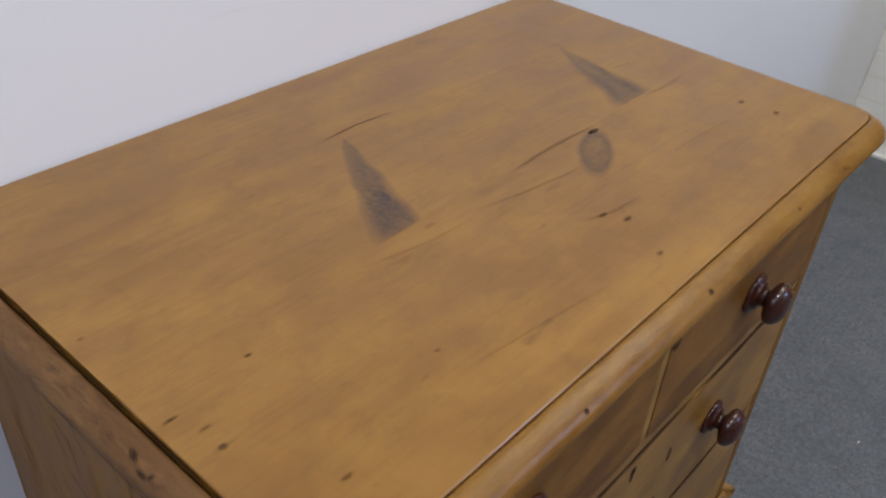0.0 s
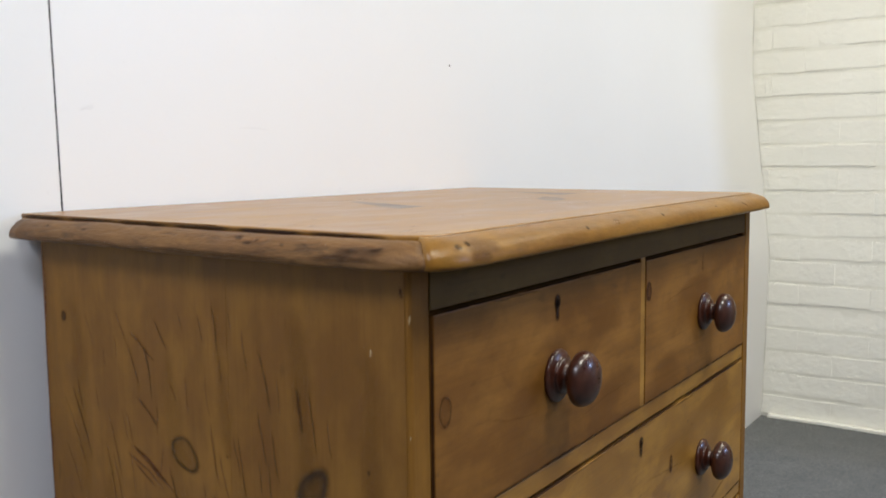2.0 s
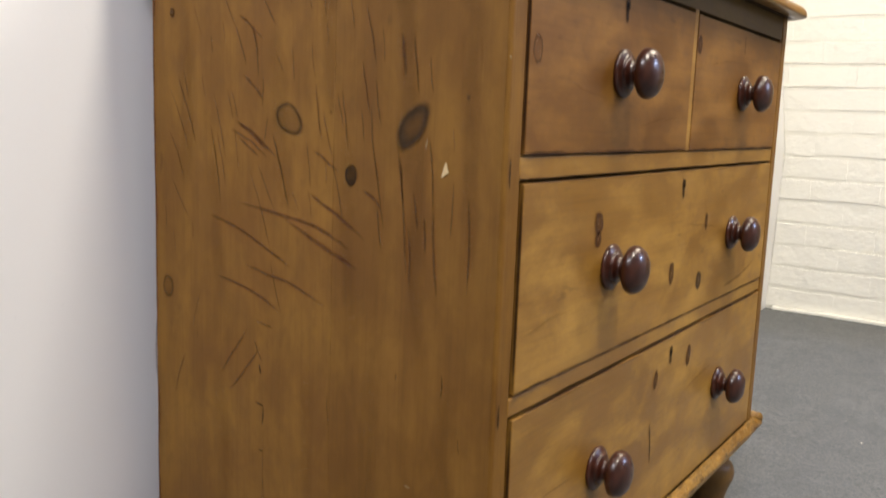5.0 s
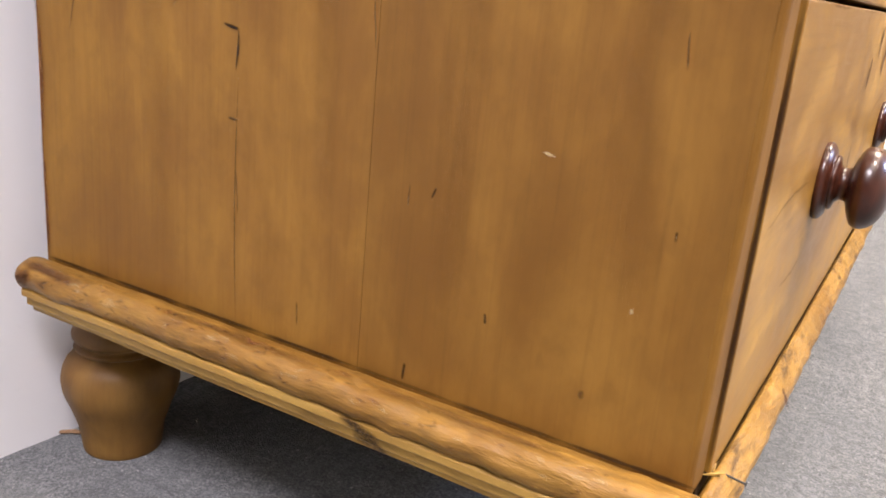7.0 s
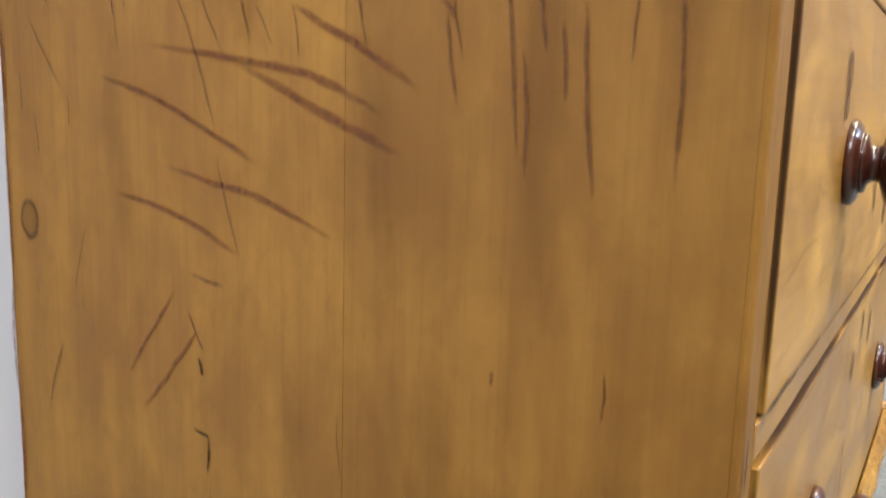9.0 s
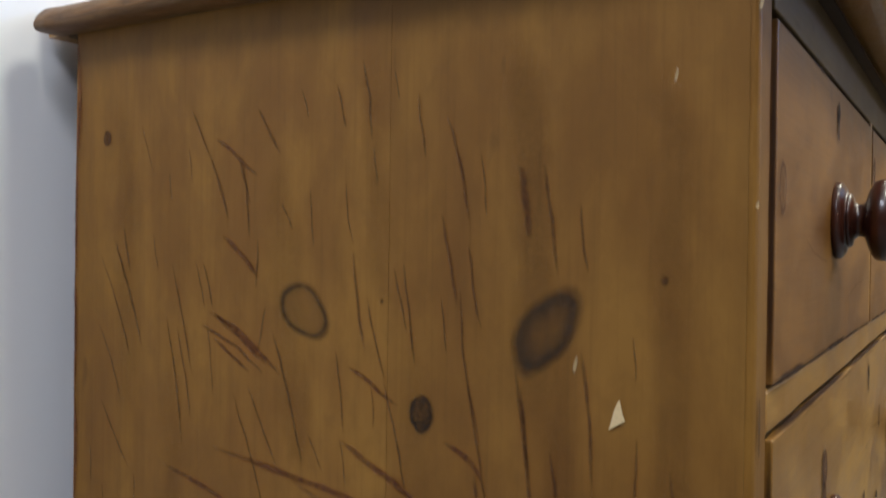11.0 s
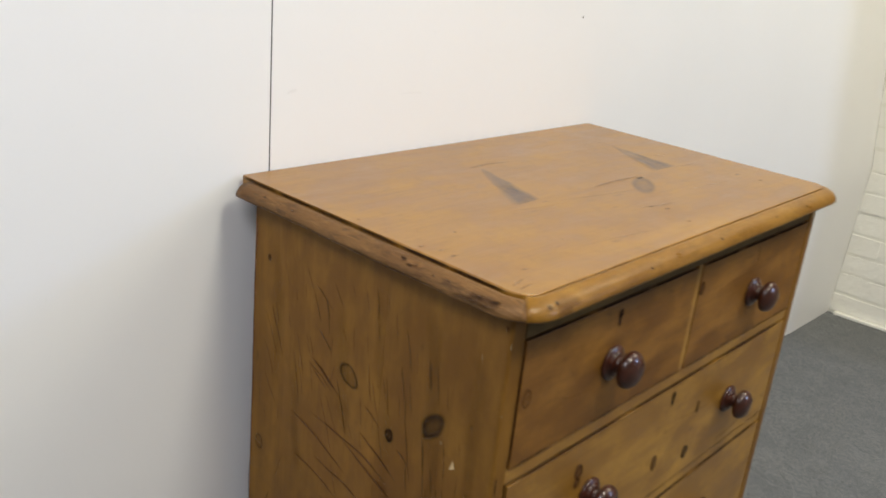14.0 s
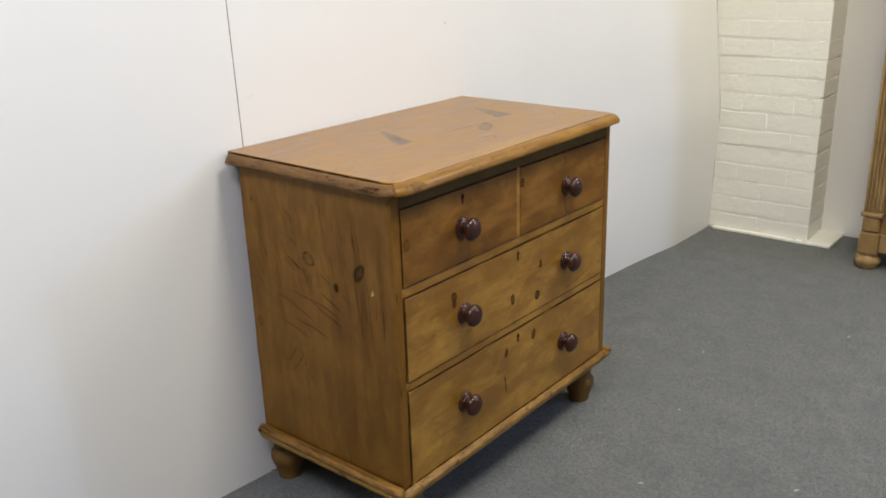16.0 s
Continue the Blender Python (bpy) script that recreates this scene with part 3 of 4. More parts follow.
NOSE_FRONT = [(0.0003, 0.8400), (0.0006, 0.8604), (0.0018, 0.8617)] + \
             smooth_curve([(0.0045, 0.8612), (0.0120, 0.8584), (0.0186, 0.8544), (0.0230, 0.8490), (0.0246, 0.8435), (0.0238, 0.8402), (0.0205, 0.8388)], 4) + [(0.006, 0.8386)]
for which, mat, label in (("left", PINE_NOSE_WORN, "worn, dented nosing with dark grime"), ("front", PINE_NOSE, "rounded waxed nosing"), ("right", PINE_NOSE, "")):
    part("nosing", settled(sweep(NOSE_FRONT if which == "front" else NOSE_SIDE, corner_path(0.4872, 0.0026, 0.8878, 0.028, which), 0.0009 if which == "left" else 0.0004, 45.0)), mat, chest, label, True)

BASE_TOP = [(0.0, 0.162)] + smooth_curve([(0.004, 0.1662), (0.013, 0.1676), (0.0212, 0.1644), (0.0245, 0.1580), (0.0238, 0.1520), (0.0210, 0.1478)], 4)
BASE_ROLL = BASE_TOP + [(0.0120, 0.1475), (0.0, 0.1470)]
BASE_FRONT = [(0.0, 0.1572)] + smooth_curve([(0.002, 0.1600), (0.0055, 0.1592), (0.0100, 0.1548), (0.0138, 0.1500), (0.0146, 0.1455), (0.0128, 0.1420), (0.0105, 0.1400)], 4) + [(0.0085, 0.1370), (0.0, 0.1365)]
FILLETS = [(0.0, 0.1468), (0.0205, 0.1472), (0.0218, 0.1462), (0.0218, 0.1420), (0.0205, 0.1408), (0.0178, 0.1404), (0.0178, 0.1345), (0.0165, 0.1333), (0.0135, 0.1330), (0.0130, 0.1285), (0.0, 0.1285)]
for which, mat, label in (("left", PINE_BASE_SIDE, "pale roll moulding, chipped and gouged"), ("front", PINE_BASE, "pale worn chamfered moulding"), ("right", PINE_BASE_SIDE, "")):
    if which == "front":
        mitre = 0.0245 / 0.0146
        path = [(FRONT, 0.0, 1, -mitre)] + [(FRONT, 0.004 + (W - 0.008) * i / 150, 1, 0) for i in range(151)] + [(FRONT, W, 1, mitre)]
        part("base_moulding", sweep(BASE_FRONT, path, 0.0011, 80.0), mat, chest, label, True)
    else:
        y, out = (0.0, -1) if which == "left" else (W, 1)
        path = [(0.008 + (FRONT - 0.012) * i / 110, y, 0, out) for i in range(111)] + [(FRONT, y, 0.0146 / 0.0245, out)]
        part("base_moulding", sweep(BASE_ROLL, path, 0.0016, 70.0), mat, chest, label, True)
        part("fillet", sweep(FILLETS, corner_path(FRONT - 0.004, 0.0, W, 0.004, which, 0.008, 30), 0.0004, 30.0), PINE_FILLET, chest, "pale stepped fillet", False)
part("apron", box(FRONT - 0.020, FRONT + 0.0060, 0.004, W - 0.004, 0.1290, 0.1362, 0.001), PINE_FILLET, chest, "narrow strip under the front moulding")
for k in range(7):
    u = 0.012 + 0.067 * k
    stroke("grime", lambda u, v: Vector((u, -0.0012, v)), ((u - 0.002, 0.1672), (u + 0.033, 0.1672), (u + 0.069, 0.1672)), 0.0030, random.uniform(0.40, 0.80), MARK_LINE, chest, "dark line where the moulding meets the side")

for a, b, c, d, w, f in ((0.290, 0.1475, 0.318, 0.1410, 0.008, 0.9), (0.300, 0.1410, 0.325, 0.1360, 0.007, 0.8)):
    stroke("broken_notch", lambda u, v: Vector((u, -0.0236, v)), ((a, b), (c, d)), w, f, MARK_DARK, chest, "dark broken notch in the fillet", 0.002)


def on_roll(u, v, lift=0.0016):
    """The left roll moulding: u along it, v metres round it from the outermost line."""
    a = v / 0.0112
    return Vector((u, -0.0138 - (0.0112 + lift) * math.cos(a), 0.1578 + (0.0100 + lift) * math.sin(a)))


rolls = [ob for ob in chest.children if ob.name.startswith("base_moulding")]
random.seed(21)
for k in range(90):
    u = random.choice((random.uniform(0.012, 0.10), random.uniform(0.05, 0.30), random.uniform(0.15, 0.46)))
    v = random.uniform(-0.002, 0.017)
    knot(on_roll, u, v, random.uniform(0.0015, 0.0055), random.uniform(0.0005, 0.0014), random.uniform(-25, 25), ((0.02, 0.65), (0.35, 0.5), (1.0, 0.0)), random.choice((MARK_BROWN, MARK_RED, MARK_BROWN, MARK_RED)), rolls[0], "", "gouge")
for k in range(22):
    u, v = random.uniform(0.03, 0.46), random.uniform(0.002, 0.011)
    knot(on_roll, u, v, random.uniform(0.002, 0.007), random.uniform(0.0008, 0.0018), random.uniform(-20, 20), ((0.02, 0.20), (0.4, 0.14), (1.0, 0.0)), MARK_PALE, rolls[0], "", "chip")
for a, b, c, d, w, f in ((0.010, 0.012, 0.062, 0.010, 0.008, 0.75), (0.009, -0.004, 0.022, 0.006, 0.014, 0.85), (0.300, 0.015, 0.430, 0.015, 0.005, 0.5), (0.14, 0.015, 0.27, 0.014, 0.005, 0.45),
                         (0.22, -0.009, 0.40, -0.009, 0.004, 0.5), (0.05, -0.009, 0.20, -0.010, 0.004, 0.5)):
    stroke("grime", on_roll, ((a, b), ((a + c) / 2, (b + d) / 2), (c, d)), w, f, MARK_BROWN, rolls[0], "dark handled dirt", 0.001)
knot(lambda u, v: Vector((FRONT + 0.0136 + (0.1510 - v) * 0.85, u, v)), 0.172, 0.1515, 0.0080, 0.0030, 35, ((0.02, 0.9), (0.5, 0.75), (1.2, 0.0)), MARK_BROWN, rolls[1], "dark knot")
random.seed(5)

# bun feet
FOOT = smooth_curve([(0.027, 0.147), (0.027, 0.114), (0.0300, 0.109), (0.0350, 0.102), (0.0355, 0.096), (0.0305, 0.0915)], 3) + \
       smooth_curve([(0.0310, 0.0905), (0.0348, 0.088), (0.0300, 0.0845)], 3) + \
       smooth_curve([(0.0315, 0.0835), (0.0405, 0.076), (0.0445, 0.064), (0.0435, 0.051), (0.0372, 0.034), (0.0325, 0.018), (0.0310, 0.006), (0.0300, 0.0)], 4)
foot_mesh = mesh_of(lathe(FOOT, 40), "foot", PINE_FOOT, True)
for x, y in ((0.026, 0.048), (0.440, 0.052), (0.026, W - 0.044), (0.424, W - 0.036)):
    ob = new("foot", foot_mesh)
    ob.parent = chest
    ob.location = (x - CX, y - CY, 0)
    tagged(ob, "turned pine bun foot")

# bent nail and torn splinter where the moulding meets the stile
b = lathe([(0.0006, 0.013), (0.0006, 0.0006), (0.0013, 0.0006), (0.0013, 0.0)], 10)
bmesh.ops.transform(b, matrix=pose(0.4965, 0.0405, 0.1556, 0, -78, 8), verts=b.verts)
part("nail", b, GAP_DARK, chest, "small dark bent nail")
for x, y, z, turn, tilt, long in ((0.4815, 0.0300, 0.1608, 20, 15, 0.012), (0.4825, 0.0335, 0.1600, -50, 5, 0.009), (0.4800, 0.0365, 0.1606, 80, 25, 0.007)):
    b = lathe([(0.0003, long / 2), (0.0011, 0.0), (0.0003, -long / 2)], 6)
    bmesh.ops.transform(b, matrix=pose(x, y, z, 0, 90 - tilt, turn), verts=b.verts)
    part("splinter", b, PINE_FILLET, chest, "pale torn splinter")

# drawers
KNOB_PROFILE = [(0.0005, 0.0425)] + smooth_curve([(0.008, 0.0422), (0.017, 0.0395), (0.0235, 0.0345), (0.026, 0.0285), (0.0245, 0.0235), (0.018, 0.0200), (0.0115, 0.0180)], 4) + \
    smooth_curve([(0.0105, 0.0165), (0.0105, 0.0140), (0.0125, 0.0115)], 3) + smooth_curve([(0.0165, 0.0105), (0.0175, 0.0090), (0.0170, 0.0078)], 3) + \
    smooth_curve([(0.0210, 0.0070), (0.0245, 0.0045), (0.0250, 0.0020), (0.0240, 0.0)], 3)
knob_mesh = mesh_of(lathe(KNOB_PROFILE, 40), "knob", KNOB, True)


def drawer(y0, y1, z0, z1, knobs, keys, label, mat=PINE_FRONT, end=0.75):
    b = worn(box(FRONT - 0.02, FRONT, y0, y1, z0, z1 - 0.0008, 0.0010), 0.0003, 10.0, 24, 1)
    ob = part("drawer", b, mat, chest, label)
    # shade of the gaps beside and above the drawer, drawn as dark strokes
    stroke("grime", lambda u, v: Vector((u, y0 - 0.0012, v)), ((FRONT - 0.0012, z0), (FRONT - 0.0012, (z0 + z1) / 2), (FRONT - 0.0012, z1)), 0.0036, end, MARK_LINE, ob, "dark line for the gap shade at the drawer end")
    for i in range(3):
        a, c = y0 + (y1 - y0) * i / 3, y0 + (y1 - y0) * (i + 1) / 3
        stroke("grime", lambda u, v: Vector((v, u, z1 - 0.0003)), ((a, FRONT - 0.0016), ((a + c) / 2, FRONT - 0.0016), (c, FRONT - 0.0016)), 0.0056, random.uniform(0.75, 0.95), MARK_LINE, ob, "dark line for the gap shade along the drawer's top edge")
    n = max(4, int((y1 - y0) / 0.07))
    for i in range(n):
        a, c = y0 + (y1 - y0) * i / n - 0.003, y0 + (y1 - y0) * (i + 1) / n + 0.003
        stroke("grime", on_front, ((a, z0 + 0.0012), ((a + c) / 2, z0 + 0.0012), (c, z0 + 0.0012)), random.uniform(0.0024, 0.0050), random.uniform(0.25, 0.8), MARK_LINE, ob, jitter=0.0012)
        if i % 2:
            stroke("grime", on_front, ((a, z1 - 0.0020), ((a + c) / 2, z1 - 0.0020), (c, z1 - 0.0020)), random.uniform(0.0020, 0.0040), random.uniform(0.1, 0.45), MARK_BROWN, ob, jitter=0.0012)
    for y, z in knobs:
        k = new("knob", knob_mesh)
        k.parent = ob
        k.matrix_parent_inverse = Matrix.Identity(4)
        k.matrix_basis = pose(FRONT - 0.0005, y, z, 0, 90, 0)
        tagged(k, "dark turned mahogany knob")
    for y, z in keys:
        knot(on_front, y, z + 0.005, 0.0066, 0.0078, 0, SOLID, MARK_DARK, ob, "small dark keyhole", "keyhole")
        stroke("keyhole", on_front, ((y, z + 0.008), (y, z - 0.014)), 0.0098, 1.0, MARK_DARK, ob)
    return ob


row_1 = drawer(0.0272, 0.4358, 0.6303, 0.7990, [(0.226, 0.712)], [(0.2275, 0.777)], "short brownish pine drawer with one dark knob", PINE_FRONT_BROWN)
row_1b = drawer(0.4512, 0.8545, 0.6300, 0.7990, [(0.659, 0.710)], [], "short brownish pine drawer with a thin key slot", PINE_FRONT_BROWN, 0.3)
row_2 = drawer(0.0296, 0.8543, 0.4124, 0.6058, [(0.226, 0.508), (0.660, 0.507)], [(0.440, 0.583)], "long pine drawer with knots and two dark knobs")
row_3 = drawer(0.0292, 0.8543, 0.1606, 0.3898, [(0.2215, 0.282), (0.653, 0.277)], [(0.440, 0.366)], "long pine drawer with a short crack and two dark knobs")
stroke("key_slot", on_front, ((0.651, 0.791), (0.652, 0.763)), 0.0030, 0.9, MARK_DARK, row_1b)

# marks on the drawer fronts
knot(on_front, 0.040, 0.722, 0.0085, 0.0125, 0, RING, MARK_BROWN, row_1)
knot(on_front, 0.458, 0.762, 0.0080, 0.0110, 0, FULL, MARK_BROWN, row_1b)
knot(on_front, 0.190, 0.558, 0.0095, 0.0125, 10, FULL, MARK_BROWN, row_2)
knot(on_front, 0.190, 0.541, 0.0070, 0.0085, 0, FULL, MARK_BROWN, row_2)
knot(on_front, 0.417, 0.476, 0.0085, 0.0140, 0, FULL, MARK_BROWN, row_2)
knot(on_front, 0.526, 0.453, 0.0105, 0.0120, 0, FULL, MARK_KNOT, row_2)
knot(on_front, 0.540, 0.533, 0.0055, 0.0110, 0, FULL, MARK_BROWN, row_2)
knot(on_front, 0.510, 0.350, 0.0080, 0.0150, -8, FULL, MARK_BROWN, row_3)
knot(on_front, 0.390, 0.343, 0.0065, 0.0120, -10, FULL, MARK_BROWN, row_3)
stroke("crack", on_front, ((0.380, 0.288), (0.386, 0.260), (0.389, 0.231)), 0.0046, 1.0, MARK_DARK, row_3)
for row, a, b, c, d, w, f in ((row_2, 0.640, 0.428, 0.800, 0.450, 0.006, 0.55), (row_3, 0.036, 0.284, 0.164, 0.290, 0.003, 0.5), (row_3, 0.129, 0.234, 0.199, 0.236, 0.003, 0.5),
                              (row_2, 0.465, 0.535, 0.590, 0.522, 0.004, 0.35), (row_2, 0.036, 0.464, 0.141, 0.476, 0.004, 0.3), (row_1, 0.10, 0.70, 0.19, 0.685, 0.003, 0.25),
                              (row_3, 0.50, 0.30, 0.62, 0.315, 0.004, 0.3), (row_1, 0.27, 0.655, 0.40, 0.668, 0.003, 0.25), (row_1b, 0.50, 0.74, 0.62, 0.752, 0.003, 0.25)):
    stroke("grain_line", on_front, ((a, b), (c, d)), w, f * 0.6, MARK_BROWN, row, jitter=0.002)

# knots and scratches of the near side
for k in range(8):
    z = 0.165 + 0.083 * k
    stroke("edge_wear", on_side, ((0.0105 + random.uniform(-0.001, 0.001), z), (0.0105 + random.uniform(-0.001, 0.001), z + 0.092)), 0.0045, 0.75, MARK_RED, side_panel)
knot(on_side, 0.2235, 0.653, 0.0195, 0.0140, -32, RING, MARK_KNOT, side_panel, "ringed knot")
knot(on_side, 0.379, 0.651, 0.0240, 0.0128, 52, ((0.02, 0.26), (0.35, 0.34), (0.60, 0.55), (0.78, 0.80), (0.86, 0.84), (0.94, 0.45), (1.16, 0.0)), MARK_KNOT, side_front, "large dark knot")
knot(on_side, 0.307, 0.602, 0.0072, 0.0100, 0, FULL, MARK_DARK, side_front, "small black knot")
knot(on_side, 0.0315, 0.4555, 0.0090, 0.0125, 0, RING, MARK_KNOT, side_panel, "small ringed knot")
knot(on_side, 0.044, 0.763, 0.0040, 0.0050, 0, FULL, MARK_BROWN, side_panel, "nail hole", "nail_hole")
knot(on_side, 0.471, 0.818, 0.0022, 0.0048, 10, ((0.02, 0.8), (0.5, 0.7), (1.0, 0.0)), MARK_BROWN, side_panel, "nail hole", "nail_hole")
for u, v, r in ((0.438, 0.678, 0.0022), (0.280, 0.661, 0.0015), (0.418, 0.195, 0.0022)):
    knot(on_side, u, v, r, r * 1.3, 0, ((0.02, 0.6), (0.5, 0.5), (1.0, 0.0)), MARK_BROWN, side_panel, "", "fleck")
part("chip", fade_mesh([[(on_side(0.4125, 0.6070, 0.0013), 1.0), (on_side(0.4150, 0.6085, 0.0013), 1.0)], [(on_side(0.4138, 0.6115, 0.0013), 1.0), (on_side(0.4205, 0.6120, 0.0013), 1.0)],
                        [(on_side(0.4150, 0.6165, 0.0013), 1.0), (on_side(0.4190, 0.6158, 0.0013), 1.0)], [(on_side(0.4172, 0.6215, 0.0013), 0.9), (on_side(0.4178, 0.6213, 0.0013), 0.9)]]),
     MARK_PALE, side_front, "pale chip of bare wood")
for u, v, a, b in ((0.442, 0.771, 0.001, 0.004), (0.4785, 0.799, 0.0012, 0.0045), (0.385, 0.309, 0.004, 0.0010), (0.436, 0.244, 0.0012, 0.0016), (0.395, 0.636, 0.0012, 0.005), (0.478, 0.712, 0.001, 0.002)):
    knot(on_side, u, v, a, b, -10, ((0.02, 0.5), (0.6, 0.45), (1.0, 0.0)), MARK_PALE, side_panel, "", "chip")

# broad reddish scratches, bowed
for *p, w in ((0.15, 0.563, 0.214, 0.555, 0.264, 0.547, 0.305, 0.53, 6), (0.214, 0.554, 0.264, 0.532, 0.292, 0.521, 0.317, 0.511, 7), (0.105, 0.546, 0.149, 0.535, 0.197, 0.516, 0.227, 0.502, 5), (0.252, 0.581, 0.271, 0.571, 0.292, 0.561, 0.326, 0.541, 6),
        (0.117, 0.479, 0.147, 0.475, 0.181, 0.466, 0.212, 0.453, 5), (0.159, 0.497, 0.196, 0.49, 0.229, 0.485, 0.277, 0.468, 5), (0.145, 0.648, 0.168, 0.64, 0.185, 0.629, 0.208, 0.613, 5), (0.139, 0.64, 0.155, 0.634, 0.174, 0.625, 0.192, 0.613, 4),
        (0.257, 0.623, 0.268, 0.618, 0.281, 0.61, 0.292, 0.605, 4), (0.321, 0.589, 0.331, 0.585, 0.339, 0.579, 0.345, 0.572, 5)):
    stroke("scratch", on_side, tuple(zip(p[::2], p[1::2])), w * 0.00085, 0.74, MARK_RED, side_panel, jitter=0.0010)
for *p, w in ((0.164, 0.426, 0.152, 0.41, 0.137, 0.391, 0.124, 0.372, 4), (0.184, 0.409, 0.171, 0.393, 0.152, 0.37, 0.135, 0.352, 4), (0.176, 0.438, 0.187, 0.436, 0.195, 0.435, 0.203, 0.434, 3), (0.174, 0.417, 0.178, 0.41, 0.182, 0.401, 0.186, 0.394, 3)):
    stroke("scratch", on_side, tuple(zip(p[::2], p[1::2])), w * 0.00085, 0.74, MARK_RED, side_panel, jitter=0.0010)
for *p, w in ((0.157, 0.696, 0.168, 0.689, 0.178, 0.681, 0.188, 0.672, 5), (0.149, 0.647, 0.165, 0.639, 0.18, 0.629, 0.195, 0.619, 5), (0.15, 0.632, 0.161, 0.625, 0.171, 0.619, 0.181, 0.613, 4), (0.15, 0.757, 0.16, 0.752, 0.173, 0.742, 0.186, 0.733, 4)):
    stroke("scratch", on_side, tuple(zip(p[::2], p[1::2])), w * 0.00085, 0.74, MARK_RED, side_panel, jitter=0.0010)
# thin upright scratches
for a, b, c, d, w in ((0.055, 0.693, 0.065, 0.665, 2), (0.039, 0.682, 0.071, 0.613, 3), (0.037, 0.635, 0.061, 0.585, 3), (0.04, 0.582, 0.07, 0.538, 3), (0.106, 0.644, 0.122, 0.561, 3),
        (0.116, 0.637, 0.13, 0.578, 3), (0.133, 0.681, 0.142, 0.648, 2), (0.144, 0.643, 0.15, 0.595, 2), (0.167, 0.599, 0.199, 0.516, 3), (0.18, 0.605, 0.204, 0.559, 3),
        (0.199, 0.641, 0.224, 0.563, 4), (0.199, 0.503, 0.214, 0.452, 3), (0.228, 0.581, 0.239, 0.561, 2), (0.248, 0.632, 0.254, 0.585, 3), (0.252, 0.582, 0.256, 0.556, 2),
        (0.27, 0.663, 0.283, 0.617, 3), (0.273, 0.615, 0.275, 0.59, 2), (0.281, 0.62, 0.298, 0.556, 3), (0.294, 0.683, 0.302, 0.628, 3)):
    stroke("scratch", on_side, ((a, b), (c, d)), w * 0.00068, 0.60, MARK_SCRATCH, side_panel, jitter=0.0008)
# thin upright scratches
for a, b, c, d, w in ((0.33, 0.67, 0.343, 0.591, 3), (0.335, 0.62, 0.348, 0.554, 3), (0.34, 0.575, 0.346, 0.535, 4), (0.363, 0.631, 0.376, 0.514, 5), (0.366, 0.622, 0.371, 0.576, 4),
        (0.382, 0.592, 0.387, 0.557, 4), (0.395, 0.57, 0.397, 0.537, 4), (0.398, 0.643, 0.404, 0.578, 4), (0.404, 0.578, 0.411, 0.499, 5), (0.426, 0.605, 0.424, 0.553, 3),
        (0.442, 0.591, 0.444, 0.504, 4), (0.377, 0.559, 0.38, 0.504, 4), (0.319, 0.665, 0.322, 0.636, 2), (0.028, 0.552, 0.03, 0.522, 2), (0.042, 0.523, 0.045, 0.496, 2),
        (0.075, 0.536, 0.076, 0.515, 2), (0.423, 0.651, 0.425, 0.63, 2)):
    stroke("scratch", on_side, ((a, b), (c, d)), w * 0.00068, 0.60, MARK_SCRATCH, side_panel, jitter=0.0008)
# thin upright scratches
for a, b, c, d, w in ((0.265, 0.796, 0.272, 0.751, 3), (0.247, 0.784, 0.254, 0.758, 3), (0.221, 0.783, 0.226, 0.765, 2), (0.303, 0.774, 0.308, 0.739, 3), (0.321, 0.761, 0.335, 0.706, 4),
        (0.341, 0.74, 0.345, 0.707, 2), (0.186, 0.774, 0.204, 0.746, 4), (0.128, 0.777, 0.145, 0.746, 3), (0.145, 0.748, 0.162, 0.706, 4), (0.173, 0.746, 0.18, 0.694, 3),
        (0.17, 0.748, 0.181, 0.716, 3), (0.14, 0.68, 0.149, 0.65, 3), (0.187, 0.694, 0.186, 0.665, 3), (0.205, 0.717, 0.215, 0.7, 2), (0.228, 0.725, 0.231, 0.69, 2),
        (0.08, 0.77, 0.092, 0.737, 2), (0.052, 0.695, 0.083, 0.62, 4), (0.111, 0.678, 0.131, 0.606, 3), (0.287, 0.788, 0.29, 0.771, 2)):
    stroke("scratch", on_side, ((a, b), (c, d)), w * 0.00068, 0.60, MARK_SCRATCH, side_panel, jitter=0.0008)
# thin upright scratches
for a, b, c, d, w in ((0.254, 0.728, 0.26, 0.692, 2), (0.26, 0.688, 0.269, 0.632, 4), (0.288, 0.68, 0.297, 0.645, 3), (0.318, 0.709, 0.328, 0.661, 4), (0.335, 0.693, 0.343, 0.65, 3),
        (0.364, 0.733, 0.37, 0.696, 7), (0.377, 0.733, 0.385, 0.679, 4), (0.397, 0.713, 0.401, 0.68, 3), (0.194, 0.655, 0.188, 0.625, 3), (0.126, 0.753, 0.13, 0.73, 2),
        (0.108, 0.737, 0.111, 0.718, 2), (0.274, 0.747, 0.276, 0.727, 2), (0.063, 0.703, 0.07, 0.671, 3), (0.093, 0.697, 0.098, 0.673, 2)):
    stroke("scratch", on_side, ((a, b), (c, d)), w * 0.00068, 0.60, MARK_SCRATCH, side_panel, jitter=0.0008)
# thin upright scratches
for a, b, c, d, w in ((0.088, 0.456, 0.075, 0.414, 2), (0.062, 0.381, 0.043, 0.329, 4), (0.421, 0.427, 0.421, 0.405, 3), (0.368, 0.418, 0.368, 0.411, 3), (0.31, 0.28, 0.31, 0.268, 2),
        (0.441, 0.371, 0.442, 0.355, 2), (0.281, 0.378, 0.283, 0.345, 2)):
    stroke("scratch", on_side, ((a, b), (c, d)), w * 0.00068, 0.60, MARK_SCRATCH, side_panel, jitter=0.0008)
